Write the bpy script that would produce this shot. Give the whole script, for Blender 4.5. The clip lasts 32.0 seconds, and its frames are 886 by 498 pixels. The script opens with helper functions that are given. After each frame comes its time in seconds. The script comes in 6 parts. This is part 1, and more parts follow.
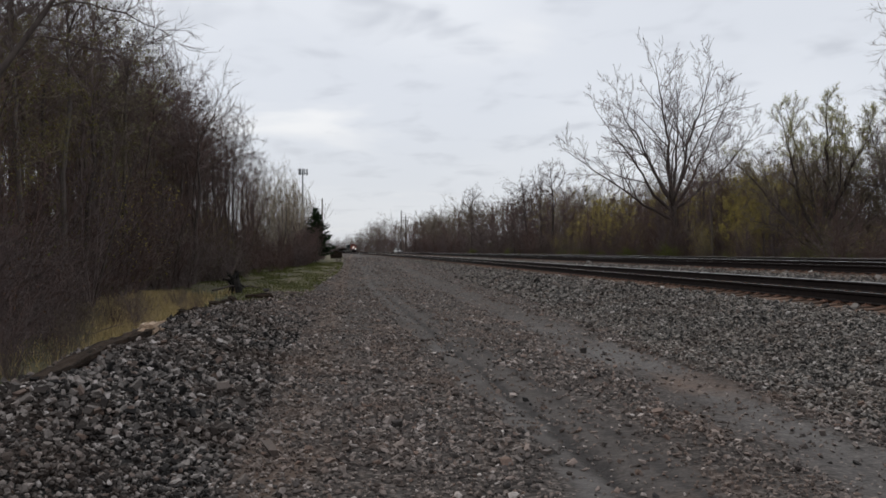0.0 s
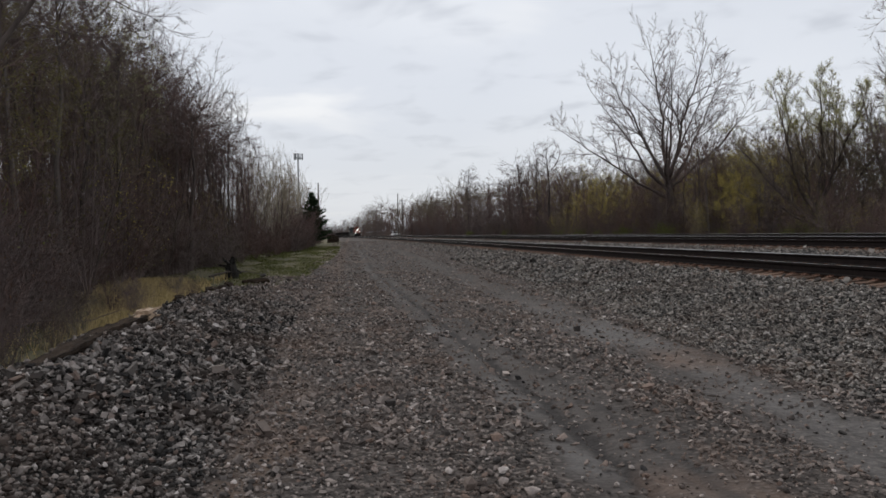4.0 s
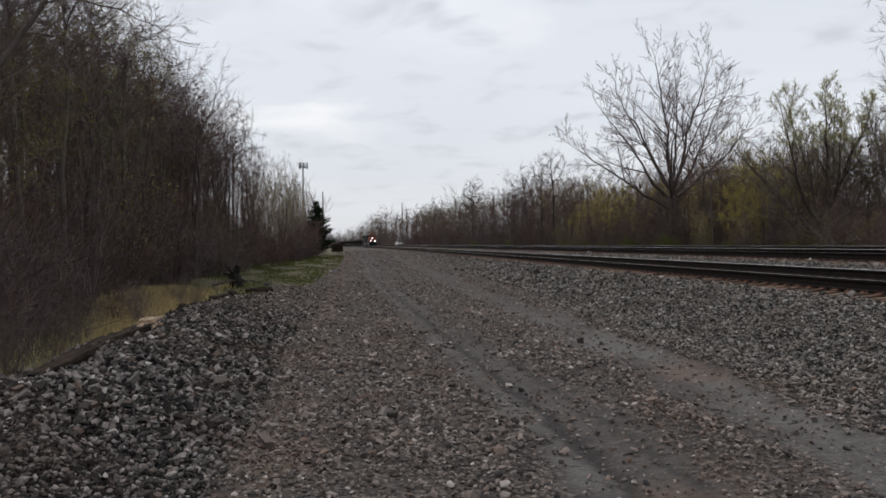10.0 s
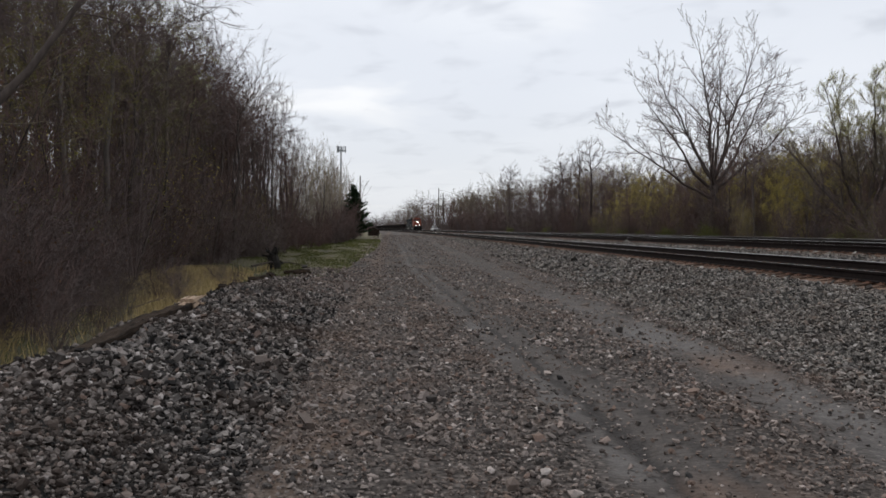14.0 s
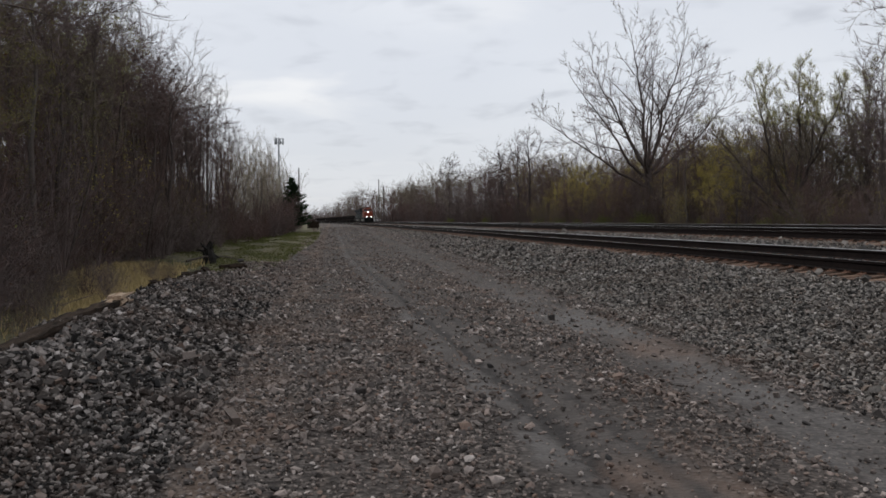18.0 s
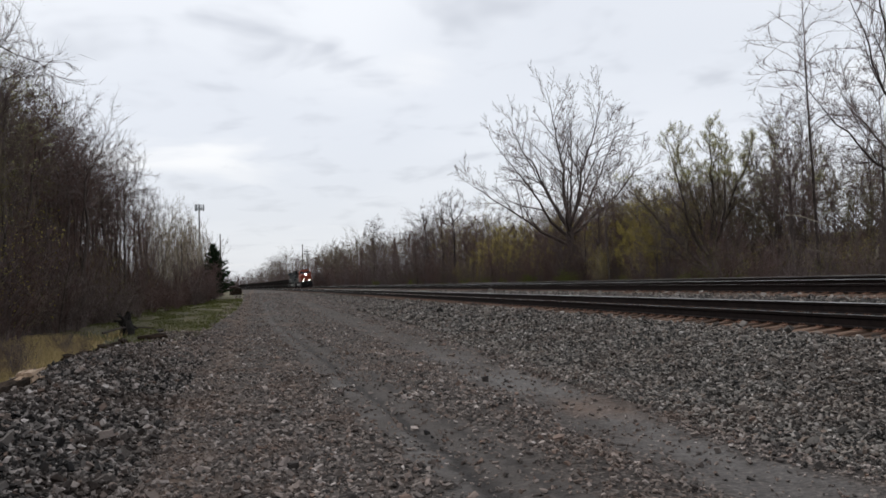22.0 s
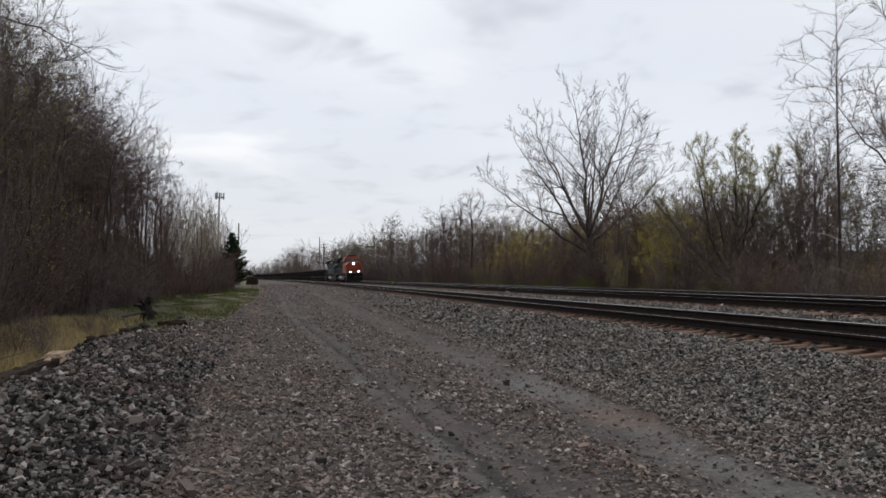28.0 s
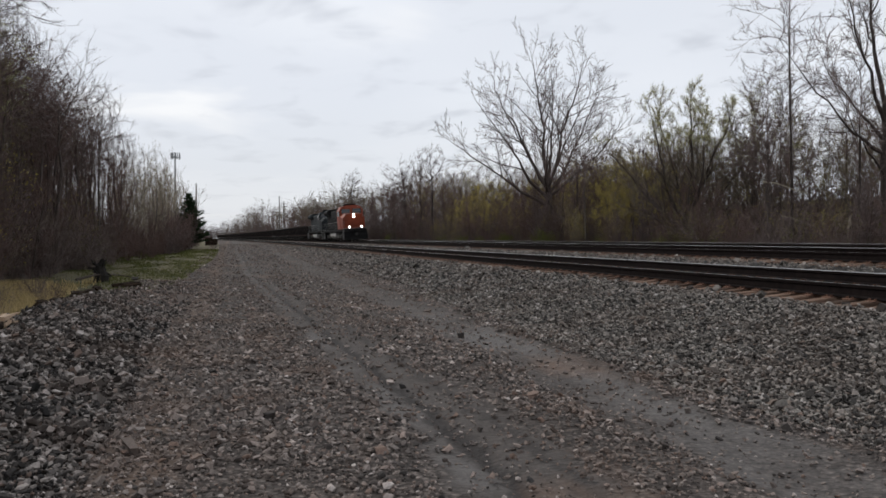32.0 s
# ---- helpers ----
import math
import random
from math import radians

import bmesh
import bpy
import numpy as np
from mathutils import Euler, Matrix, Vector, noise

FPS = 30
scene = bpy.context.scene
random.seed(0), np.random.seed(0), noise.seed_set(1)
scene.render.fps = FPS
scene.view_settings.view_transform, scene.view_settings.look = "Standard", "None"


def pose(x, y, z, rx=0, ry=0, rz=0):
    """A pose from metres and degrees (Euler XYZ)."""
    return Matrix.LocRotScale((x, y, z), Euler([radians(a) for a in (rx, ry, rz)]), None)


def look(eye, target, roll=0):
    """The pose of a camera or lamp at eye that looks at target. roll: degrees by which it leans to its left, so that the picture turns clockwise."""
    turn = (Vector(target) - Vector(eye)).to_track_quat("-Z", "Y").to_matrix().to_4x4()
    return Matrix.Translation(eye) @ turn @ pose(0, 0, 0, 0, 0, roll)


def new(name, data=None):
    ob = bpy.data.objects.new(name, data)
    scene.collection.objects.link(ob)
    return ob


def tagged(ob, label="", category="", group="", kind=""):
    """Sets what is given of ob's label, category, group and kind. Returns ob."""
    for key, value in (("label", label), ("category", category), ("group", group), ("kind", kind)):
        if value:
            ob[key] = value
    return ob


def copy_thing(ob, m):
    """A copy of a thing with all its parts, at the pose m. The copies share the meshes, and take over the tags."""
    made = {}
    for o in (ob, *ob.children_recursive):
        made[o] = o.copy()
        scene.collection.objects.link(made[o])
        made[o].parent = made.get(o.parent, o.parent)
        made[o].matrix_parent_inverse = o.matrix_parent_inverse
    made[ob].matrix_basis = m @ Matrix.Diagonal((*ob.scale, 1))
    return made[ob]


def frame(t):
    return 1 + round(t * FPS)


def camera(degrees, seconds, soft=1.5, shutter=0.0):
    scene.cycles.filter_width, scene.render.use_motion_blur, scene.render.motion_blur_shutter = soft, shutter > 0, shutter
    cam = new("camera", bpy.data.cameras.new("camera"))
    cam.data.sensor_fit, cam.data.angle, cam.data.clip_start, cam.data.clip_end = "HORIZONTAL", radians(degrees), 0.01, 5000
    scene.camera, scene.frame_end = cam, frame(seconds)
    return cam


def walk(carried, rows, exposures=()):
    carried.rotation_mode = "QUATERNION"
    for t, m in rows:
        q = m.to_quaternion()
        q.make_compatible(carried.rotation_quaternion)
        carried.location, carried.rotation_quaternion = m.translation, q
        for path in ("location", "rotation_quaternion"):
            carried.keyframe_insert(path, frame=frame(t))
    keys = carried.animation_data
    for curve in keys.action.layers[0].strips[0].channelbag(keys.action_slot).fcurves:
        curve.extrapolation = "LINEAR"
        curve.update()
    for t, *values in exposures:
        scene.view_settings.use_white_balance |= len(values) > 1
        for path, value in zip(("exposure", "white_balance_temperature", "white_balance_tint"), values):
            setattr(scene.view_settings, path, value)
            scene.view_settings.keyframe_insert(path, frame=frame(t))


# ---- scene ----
cam = camera(55.0, 32.0, soft=1.65)

# The camera is held in the hand beside the track: seconds, x, y, z, yaw, pitch, roll.
PATH = [
    (0.0, -0.000, -0.000, 1.600, -5.99, 0.18, -0.03),
    (0.5, -0.032, 0.021, 1.614, -4.68, 1.00, -1.56),
    (1.0, -0.040, 0.038, 1.611, -5.15, 1.05, -0.76),
    (1.5, -0.040, 0.001, 1.601, -3.46, 0.50, -0.29),
    (2.0, -0.048, -0.030, 1.597, -4.02, 0.47, 0.01),
    (2.5, -0.057, -0.078, 1.561, -2.77, -1.78, 0.88),
    (3.0, -0.034, -0.081, 1.583, -5.30, -1.31, 0.91),
    (3.5, 0.030, -0.070, 1.582, -6.34, -1.25, 0.94),
    (5.5, 0.086, -0.075, 1.593, -5.09, 0.06, 1.14),
    (6.0, 0.086, -0.070, 1.597, -5.16, -0.37, 0.71),
    (6.5, 0.070, -0.072, 1.596, -5.14, -0.64, 0.24),
    (7.0, 0.080, -0.059, 1.601, -5.72, -0.80, 0.15),
    (7.5, 0.078, -0.061, 1.599, -5.78, -0.49, 0.23),
    (8.0, 0.067, -0.058, 1.605, -6.02, -0.18, 0.19),
    (8.5, 0.058, -0.062, 1.607, -5.72, 0.05, 0.11),
    (9.0, 0.070, -0.056, 1.600, -5.62, -0.12, 0.30),
    (9.5, 0.070, -0.060, 1.603, -5.88, -0.29, 0.44),
    (10.0, 0.071, -0.061, 1.600, -5.89, -0.35, 0.62),
    (10.5, 0.073, -0.060, 1.603, -5.89, -0.43, 0.72),
    (11.0, 0.064, -0.048, 1.594, -5.94, -0.46, 0.66),
    (11.5, 0.066, -0.052, 1.596, -5.49, -1.63, 0.60),
    (12.0, 0.068, -0.047, 1.588, -5.62, -2.25, 0.43),
    (12.5, 0.068, -0.048, 1.589, -5.76, -2.49, 0.53),
    (13.0, 0.032, -0.053, 1.611, -4.94, -3.39, 1.07),
    (13.5, 0.046, -0.027, 1.606, -4.27, -2.44, 1.07),
    (14.0, 0.013, -0.026, 1.594, -3.48, -1.31, -0.49),
    (14.5, 0.035, 0.030, 1.627, -3.20, -0.33, -0.49),
    (16.5, 0.064, 0.047, 1.594, -6.67, 0.01, 2.35),
    (17.0, 0.023, 0.017, 1.581, -7.52, 0.17, 1.47),
    (17.5, 0.111, -0.038, 1.594, -6.83, -0.24, 0.53),
    (18.0, 0.145, -0.076, 1.597, -7.44, -1.91, 0.35),
    (18.5, 0.108, -0.018, 1.598, -4.09, -2.56, 0.84),
    (19.0, 0.077, 0.075, 1.559, -2.25, -4.59, 1.05),
    (19.5, -0.036, 0.126, 1.593, -5.85, -3.82, 0.40),
    (20.0, -0.088, 0.110, 1.618, -8.70, -1.28, 2.06),
    (20.5, -0.075, 0.159, 1.587, -11.44, 0.82, 1.70),
    (21.0, 0.071, 0.135, 1.601, -12.50, 0.92, 0.52),
    (21.5, 0.114, 0.089, 1.590, -11.77, 1.71, 0.90),
    (22.0, 0.104, 0.135, 1.597, -12.47, 2.17, 1.88),
    (22.5, 0.045, 0.124, 1.588, -11.37, 1.13, 4.34),
    (23.0, -0.017, 0.147, 1.624, -10.22, 1.50, 3.47),
    (23.5, -0.027, 0.146, 1.607, -9.50, 0.44, 0.74),
    (24.0, -0.040, 0.170, 1.623, -8.79, 0.57, -0.42),
    (24.5, -0.027, 0.192, 1.631, -9.04, 1.74, -0.26),
    (26.5, -0.011, 0.135, 1.637, -7.48, 1.07, 1.70),
    (27.0, -0.008, 0.154, 1.624, -9.11, 1.18, 0.83),
    (27.5, -0.065, 0.117, 1.631, -10.86, 0.96, -0.80),
    (28.0, -0.088, 0.132, 1.633, -11.50, 2.13, -0.93),
    (28.5, -0.056, 0.106, 1.642, -11.70, 1.49, -1.47),
    (29.0, -0.030, 0.108, 1.640, -11.72, 1.54, -1.11),
    (29.5, -0.052, 0.098, 1.622, -10.46, 0.47, -0.88),
    (30.0, -0.038, 0.100, 1.623, -10.53, 0.78, -0.77),
    (30.5, -0.008, 0.102, 1.623, -12.43, 1.37, -0.72),
    (31.0, -0.000, 0.107, 1.608, -12.85, 0.81, -1.13),
    (31.5, 0.040, 0.156, 1.583, -12.16, -0.18, -0.76),
    (32.0, 0.070, 0.139, 1.592, -14.04, -0.77, 0.20),
]
EXPOSURES = [(0.0, -0.05), (10.0, 0.0), (12.2, -0.04), (12.5, 0.08), (13.0, 0.38), (13.6, 0.2), (14.5, 0.03), (17.0, -0.02), (18.1, -0.05), (18.9, 0.68), (19.7, 0.66), (20.2, 0.44), (20.9, 0.1), (28.0, 0.07), (32.0, 0.05)]
walk(cam, [(t, pose(x, y, z, 90 + pitch, roll, yaw)) for t, x, y, z, yaw, pitch, roll in PATH], EXPOSURES)

# ---- light: an overcast spring sky ----
world = bpy.data.worlds.new("overcast_sky")
scene.world = world
world.use_nodes = True


def build_sky():
    nt = world.node_tree
    nt.nodes.clear()
    n, l = nt.nodes.new, nt.links.new
    out, bg = n("ShaderNodeOutputWorld"), n("ShaderNodeBackground")
    sky = n("ShaderNodeTexSky")
    sky.sky_type, sky.sun_disc, sky.sun_elevation, sky.sun_rotation = "NISHITA", False, radians(39), radians(-35)
    tc, sep = n("ShaderNodeTexCoord"), n("ShaderNodeSeparateXYZ")
    l(tc.outputs["Generated"], sep.inputs[0])
    lift = n("ShaderNodeMath")
    lift.operation, lift.inputs[1].default_value = "ADD", 0.09
    lift.use_clamp = False
    l(sep.outputs["Z"], lift.inputs[0])
    top = n("ShaderNodeMath")
    top.operation, top.inputs[1].default_value = "MAXIMUM", 0.05
    l(lift.outputs[0], top.inputs[0])
    plane = n("ShaderNodeCombineXYZ")
    for axis in ("X", "Y"):
        d = n("ShaderNodeMath")
        d.operation = "DIVIDE"
        l(sep.outputs[axis], d.inputs[0])
        l(top.outputs[0], d.inputs[1])
        l(d.outputs[0], plane.inputs[axis])

    def layer(scale, detail, low, high, shift, dist):
        m = n("ShaderNodeMapping")
        m.inputs["Location"].default_value = shift
        m.inputs["Scale"].default_value = (1.0, 0.75, 1.0)
        l(plane.outputs[0], m.inputs["Vector"])
        t = n("ShaderNodeTexNoise")
        t.inputs["Scale"].default_value, t.inputs["Detail"].default_value = scale, detail
        t.inputs["Distortion"].default_value = dist
        l(m.outputs[0], t.inputs["Vector"])
        r = n("ShaderNodeMapRange")
        r.interpolation_type = "SMOOTHSTEP"
        r.inputs["From Min"].default_value, r.inputs["From Max"].default_value = low, high
        l(t.outputs["Fac"], r.inputs["Value"])
        return r.outputs[0]

    def mix(fac, a, b):
        m = n("ShaderNodeMix")
        m.data_type = "RGBA"
        l(fac, m.inputs["Factor"])
        for key, v in (("A", a), ("B", b)):
            sock = [s for s in m.inputs if s.name == key and s.type == "RGBA"][0]
            if isinstance(v, tuple):
                sock.default_value = (*v, 1)
            else:
                l(v, sock)
        return [s for s in m.outputs if s.type == "RGBA"][0]

    broad = mix(layer(0.35, 3, 0.35, 0.68, (3.1, 0.7, 0), 0.3), (0.785, 0.82, 0.89), (0.96, 0.985, 1.03))
    bright = mix(layer(0.9, 4, 0.58, 0.75, (8.2, 4.1, 0), 0.4), broad, (1.0, 1.005, 1.02))
    dark = mix(layer(2.9, 3, 0.5, 0.76, (2.6, 5.4, 0), 0.25), bright, (0.64, 0.67, 0.735))
    low = n("ShaderNodeMapRange")
    low.interpolation_type = "SMOOTHSTEP"
    for k, v in (("From Min", 0.0), ("From Max", 0.2), ("To Min", 0.8), ("To Max", 0.0)):
        low.inputs[k].default_value = v
    l(sep.outputs["Z"], low.inputs["Value"])
    dark = mix(low.outputs[0], dark, (0.72, 0.745, 0.79))
    cover = n("ShaderNodeMix")
    cover.data_type = "RGBA"
    cover.inputs["Factor"].default_value = 0.994
    ra = [s for s in cover.inputs if s.type == "RGBA"]
    l(sky.outputs[0], ra[0])
    l(dark, ra[1])
    l([s for s in cover.outputs if s.type == "RGBA"][0], bg.inputs["Color"])
    bg.inputs["Strength"].default_value = 0.92
    l(bg.outputs[0], out.inputs["Surface"])


build_sky()
sun = new("sun", bpy.data.lights.new("sun", "SUN"))
sun.data.energy, sun.data.angle, sun.data.color = 1.6, radians(14), (1.0, 0.95, 0.88)
sun.matrix_world = look((0, 0, 45), (32, -45, 0))


# ---- materials ----
class Mat:
    """A small builder of procedural materials."""

    def __init__(self, name, rough=0.8, metal=0.0):
        self.m = bpy.data.materials.new(name)
        self.m.use_nodes = True
        self.nt = self.m.node_tree
        self.bsdf = self.nt.nodes["Principled BSDF"]
        self.out = self.nt.nodes["Material Output"]
        self.bsdf.inputs["Roughness"].default_value = rough
        self.bsdf.inputs["Metallic"].default_value = metal
        self.bsdf.inputs["Specular IOR Level"].default_value = 0.12
        self.tc = self.nt.nodes.new("ShaderNodeTexCoord")

    def n(self, kind):
        return self.nt.nodes.new("ShaderNode" + kind)

    def l(self, a, b):
        self.nt.links.new(a, b)

    def noise(self, scale, detail=4.0, rough=0.55, stretch=(1, 1, 1)):
        mp, t = self.n("Mapping"), self.n("TexNoise")
        mp.inputs["Scale"].default_value = stretch
        self.l(self.tc.outputs["Object"], mp.inputs["Vector"])
        self.l(mp.outputs[0], t.inputs["Vector"])
        t.inputs["Scale"].default_value, t.inputs["Detail"].default_value = scale, detail
        t.inputs["Roughness"].default_value = rough
        return t.outputs["Fac"]

    def cells(self, scale, out="Distance"):
        t = self.n("TexVoronoi")
        t.inputs["Scale"].default_value = scale
        self.l(self.tc.outputs["Object"], t.inputs["Vector"])
        return t.outputs[out]

    def ramp(self, fac, *stops):
        r = self.n("ValToRGB")
        e = r.color_ramp.elements
        while len(e) < len(stops):
            e.new(0.5)
        for s, (p, c) in zip(e, stops):
            s.position, s.color = p, (*c, 1) if isinstance(c, tuple) else (c, c, c, 1)
        self.l(fac, r.inputs["Fac"])
        return r.outputs["Color"]

    def mix(self, fac, a, b, blend="MIX"):
        m = self.n("Mix")
        m.data_type, m.blend_type = "RGBA", blend
        socks = [s for s in m.inputs if s.type == "RGBA"]
        if isinstance(fac, float):
            m.inputs["Factor"].default_value = fac
        else:
            self.l(fac, m.inputs["Factor"])
        for s, v in zip(socks, (a, b)):
            if isinstance(v, tuple):
                s.default_value = (*v, 1)
            else:
                self.l(v, s)
        return [s for s in m.outputs if s.type == "RGBA"][0]

    def island(self):
        return self.n("NewGeometry").outputs["Random Per Island"]

    def rand(self):
        return self.n("ObjectInfo").outputs["Random"]

    def colour(self, sock):
        self.l(sock, self.bsdf.inputs["Base Color"])
        return self

    def bump(self, height, strength=0.4, dist=0.02):
        b = self.n("Bump")
        b.inputs["Strength"].default_value, b.inputs["Distance"].default_value = strength, dist
        self.l(height, b.inputs["Height"])
        self.l(b.outputs[0], self.bsdf.inputs["Normal"])
        return self


def plain(name, a, b, scale=3.0, rough=0.7, metal=0.0, bump=0.25, dist=0.01, stretch=(1, 1, 1), spec=0.3):
    """Two tones in broad stains and a fine grain."""
    m = Mat(name, rough, metal)
    m.bsdf.inputs["Specular IOR Level"].default_value = spec
    broad = m.ramp(m.noise(scale, 5, 0.6, stretch), (0.35, a), (0.68, b))
    fine = m.ramp(m.noise(scale * 14, 3, 0.6, stretch), (0.3, 0.72), (0.75, 1.12))
    m.colour(m.mix(1.0, broad, fine, "MULTIPLY"))
    return m.bump(m.noise(scale * 9, 4), bump, dist).m


def stone_material(name, tones, rand, gain=1.0, muddy=0.7):
    m = Mat(name, 0.85)
    fac = m.island() if rand == "island" else m.rand()
    base = m.ramp(fac, *[(p, tuple(gain * v for v in c)) for p, c in tones])
    grit = m.ramp(m.noise(60, 4, 0.7), (0.25, 0.6), (0.8, 1.25))
    col = m.mix(1.0, base, grit, "MULTIPLY")
    stain = m.ramp(m.noise(0.55, 5, 0.65), (0.46, 0.0), (0.7, muddy))
    col = m.mix(stain, col, (0.17 * gain, 0.118 * gain, 0.092 * gain))
    m.colour(col)
    return m.bump(m.noise(45, 5), 0.35, 0.006).m


STONE_TONES = ((0.0, (0.05, 0.045, 0.042)), (0.28, (0.12, 0.104, 0.096)), (0.55, (0.235, 0.2, 0.18)), (0.76, (0.34, 0.288, 0.258)), (0.88, (0.21, 0.142, 0.112)), (1.0, (0.62, 0.555, 0.515)))


def calc(m, op, a, b=None, c=None):
    """A maths node; a number or a socket for each input."""
    k = m.n("Math")
    k.operation = op
    for s, v in zip(k.inputs, (a, b, c)):
        if isinstance(v, (int, float)):
            s.default_value = v
        elif v is not None:
            m.l(v, s)
    return k.outputs[0]


def ground_material():
    """Packed fine gravel and stone dust, with smooth damp wheel ruts and a strip of brown dirt."""
    m = Mat("gravel_ground", 0.95)
    m.bsdf.inputs["Specular IOR Level"].default_value = 0.12
    sep = m.n("SeparateXYZ")
    m.l(m.tc.outputs["Object"], sep.inputs[0])
    x, y = sep.outputs["X"], sep.outputs["Y"]
    pebbles = m.ramp(m.cells(24, "Color"), (0.0, (0.027, 0.023, 0.021)), (0.5, (0.074, 0.063, 0.057)), (1.0, (0.22, 0.188, 0.17)))
    coarse = m.ramp(m.noise(9, 5, 0.75), (0.35, 0.55), (0.66, 1.4))
    streak = m.ramp(m.noise(1.6, 6, 0.7, (1.0, 0.12, 1)), (0.3, 0.78), (0.7, 1.2))
    dust = m.ramp(m.noise(0.7, 6, 0.7), (0.3, (0.1, 0.082, 0.071)), (0.7, (0.082, 0.074, 0.071)))
    col = m.mix(m.ramp(m.noise(2.2, 5, 0.7), (0.36, 0.35), (0.6, 0.95)), dust, pebbles)
    col = m.mix(1.0, col, coarse, "MULTIPLY")
    col = m.mix(1.0, col, streak, "MULTIPLY")
    joints = m.ramp(m.cells(24), (0.0, 1.1), (0.75, 0.5))
    col = m.mix(1.0, col, joints, "MULTIPLY")
    # brown dirt at the foot of the heap
    wob = calc(m, "MULTIPLY", calc(m, "SUBTRACT", m.noise(1.3, 5, 0.7), 0.5), 1.6)
    xw = calc(m, "ADD", x, wob)
    dirt = calc(m, "SUBTRACT", 1.0, calc(m, "DIVIDE", calc(m, "ABSOLUTE", calc(m, "ADD", xw, 0.62)), 0.42))
    dirt = calc(m, "MULTIPLY", calc(m, "MAXIMUM", dirt, 0.0), 0.75)
    col = m.mix(dirt, col, (0.12, 0.085, 0.065))
    # ruts: left and right wheel lines
    small = calc(m, "MULTIPLY", calc(m, "SUBTRACT", m.noise(2.4, 5, 0.7), 0.5), 0.5)
    xs = calc(m, "ADD", x, small)
    near = calc(m, "MINIMUM", calc(m, "MAXIMUM", y, 6.0), 40.0)
    left = calc(m, "SUBTRACT", xs, calc(m, "MULTIPLY_ADD", near, -0.026, 2.03))
    right = calc(m, "SUBTRACT", calc(m, "ADD", xs, small), calc(m, "MULTIPLY_ADD", calc(m, "MINIMUM", y, 17.0), 0.02, 3.76))

    def band(off, full, none):
        r = m.n("MapRange")
        r.interpolation_type = "SMOOTHSTEP"
        r.inputs["From Min"].default_value, r.inputs["From Max"].default_value = none, full
        m.l(calc(m, "ABSOLUTE", off), r.inputs["Value"])
        return r.outputs[0]

    damp = m.ramp(m.noise(5, 5, 0.7), (0.3, (0.06, 0.053, 0.049)), (0.7, (0.092, 0.083, 0.078)))
    col = m.mix(calc(m, "MULTIPLY", band(calc(m, "SUBTRACT", left, 0.12), 0.34, 0.62), m.ramp(m.noise(0.9, 3, 0.5, (1, 0.4, 1)), (0.3, 0.55), (0.55, 0.95))), col, damp)
    pale = m.ramp(m.noise(7, 5, 0.7), (0.3, (0.095, 0.089, 0.086)), (0.7, (0.145, 0.137, 0.132)))
    col = m.mix(calc(m, "MULTIPLY", band(calc(m, "ADD", left, 0.24), 0.06, 0.24), m.ramp(m.noise(0.8, 4, 0.6, (1, 0.5, 1)), (0.5, 0.0), (0.6, 0.6))), col, pale)
    fresh = m.n("MapRange")
    fresh.interpolation_type = "SMOOTHSTEP"
    for k, v in (("From Min", 12.0), ("From Max", 24.0), ("To Min", 1.0), ("To Max", 0.25)):
        fresh.inputs[k].default_value = v
    m.l(y, fresh.inputs["Value"])
    worn = calc(m, "MULTIPLY", band(right, 0.2, 0.7), m.ramp(m.noise(0.7, 4, 0.6, (1, 0.5, 1)), (0.36, 0.15), (0.58, 0.85)))
    col = m.mix(calc(m, "MULTIPLY", worn, fresh.outputs[0]), col, pale)
    for off, wid, deep in ((left, 0.13, 0.9), (calc(m, "SUBTRACT", left, 0.42), 0.12, 0.6)):
        col = m.mix(calc(m, "MULTIPLY", band(off, 0.015, wid), deep), col, (0.032, 0.029, 0.028))
    # brown clay pressed up between the stones
    clay = m.ramp(m.noise(0.45, 5, 0.7, (1, 0.35, 1)), (0.54, 0.0), (0.66, 0.55))
    col = m.mix(clay, col, (0.15, 0.1, 0.075))
    m.colour(col)
    rough_height = m.mix(0.45, m.cells(24), m.noise(12, 6, 0.7))
    return m.bump(rough_height, 0.9, 0.035).m


GROUND = ground_material()
# Near-black bed: shade in the gaps between ballast stones, put into the colour.
GAP_SHADE = plain("ballast_gap_shade", (0.012, 0.011, 0.01), (0.026, 0.023, 0.021), 4, 0.95, 0, 0.8, 0.03)
STONE = stone_material("road_stone", STONE_TONES, "island", 0.8)
BED_TONES = ((0.0, (0.03, 0.028, 0.026)), (0.25, (0.09, 0.083, 0.077)), (0.55, (0.225, 0.206, 0.187)), (0.78, (0.33, 0.303, 0.275)), (0.88, (0.2, 0.155, 0.128)), (1.0, (0.56, 0.52, 0.485)))
BED_STONE = stone_material("ballast_stone", BED_TONES, "island", 0.82, 0.3)
HEAP_TONES = ((0.0, (0.016, 0.015, 0.015)), (0.34, (0.052, 0.047, 0.044)), (0.56, (0.15, 0.134, 0.124)), (0.8, (0.33, 0.295, 0.272)), (0.9, (0.15, 0.103, 0.082)), (1.0, (0.58, 0.53, 0.5)))
HEAP_STONE = stone_material("dark_slate_ballast", HEAP_TONES, "island", 0.84, 0.4)
STONE_PIECE = stone_material("road_stone_piece", STONE_TONES, "object", 0.75)
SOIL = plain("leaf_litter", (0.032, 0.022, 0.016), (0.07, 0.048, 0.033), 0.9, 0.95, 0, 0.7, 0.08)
GRASS_SOIL = plain("short_grass", (0.045, 0.046, 0.018), (0.125, 0.1, 0.05), 0.8, 0.95, 0, 0.7, 0.06)
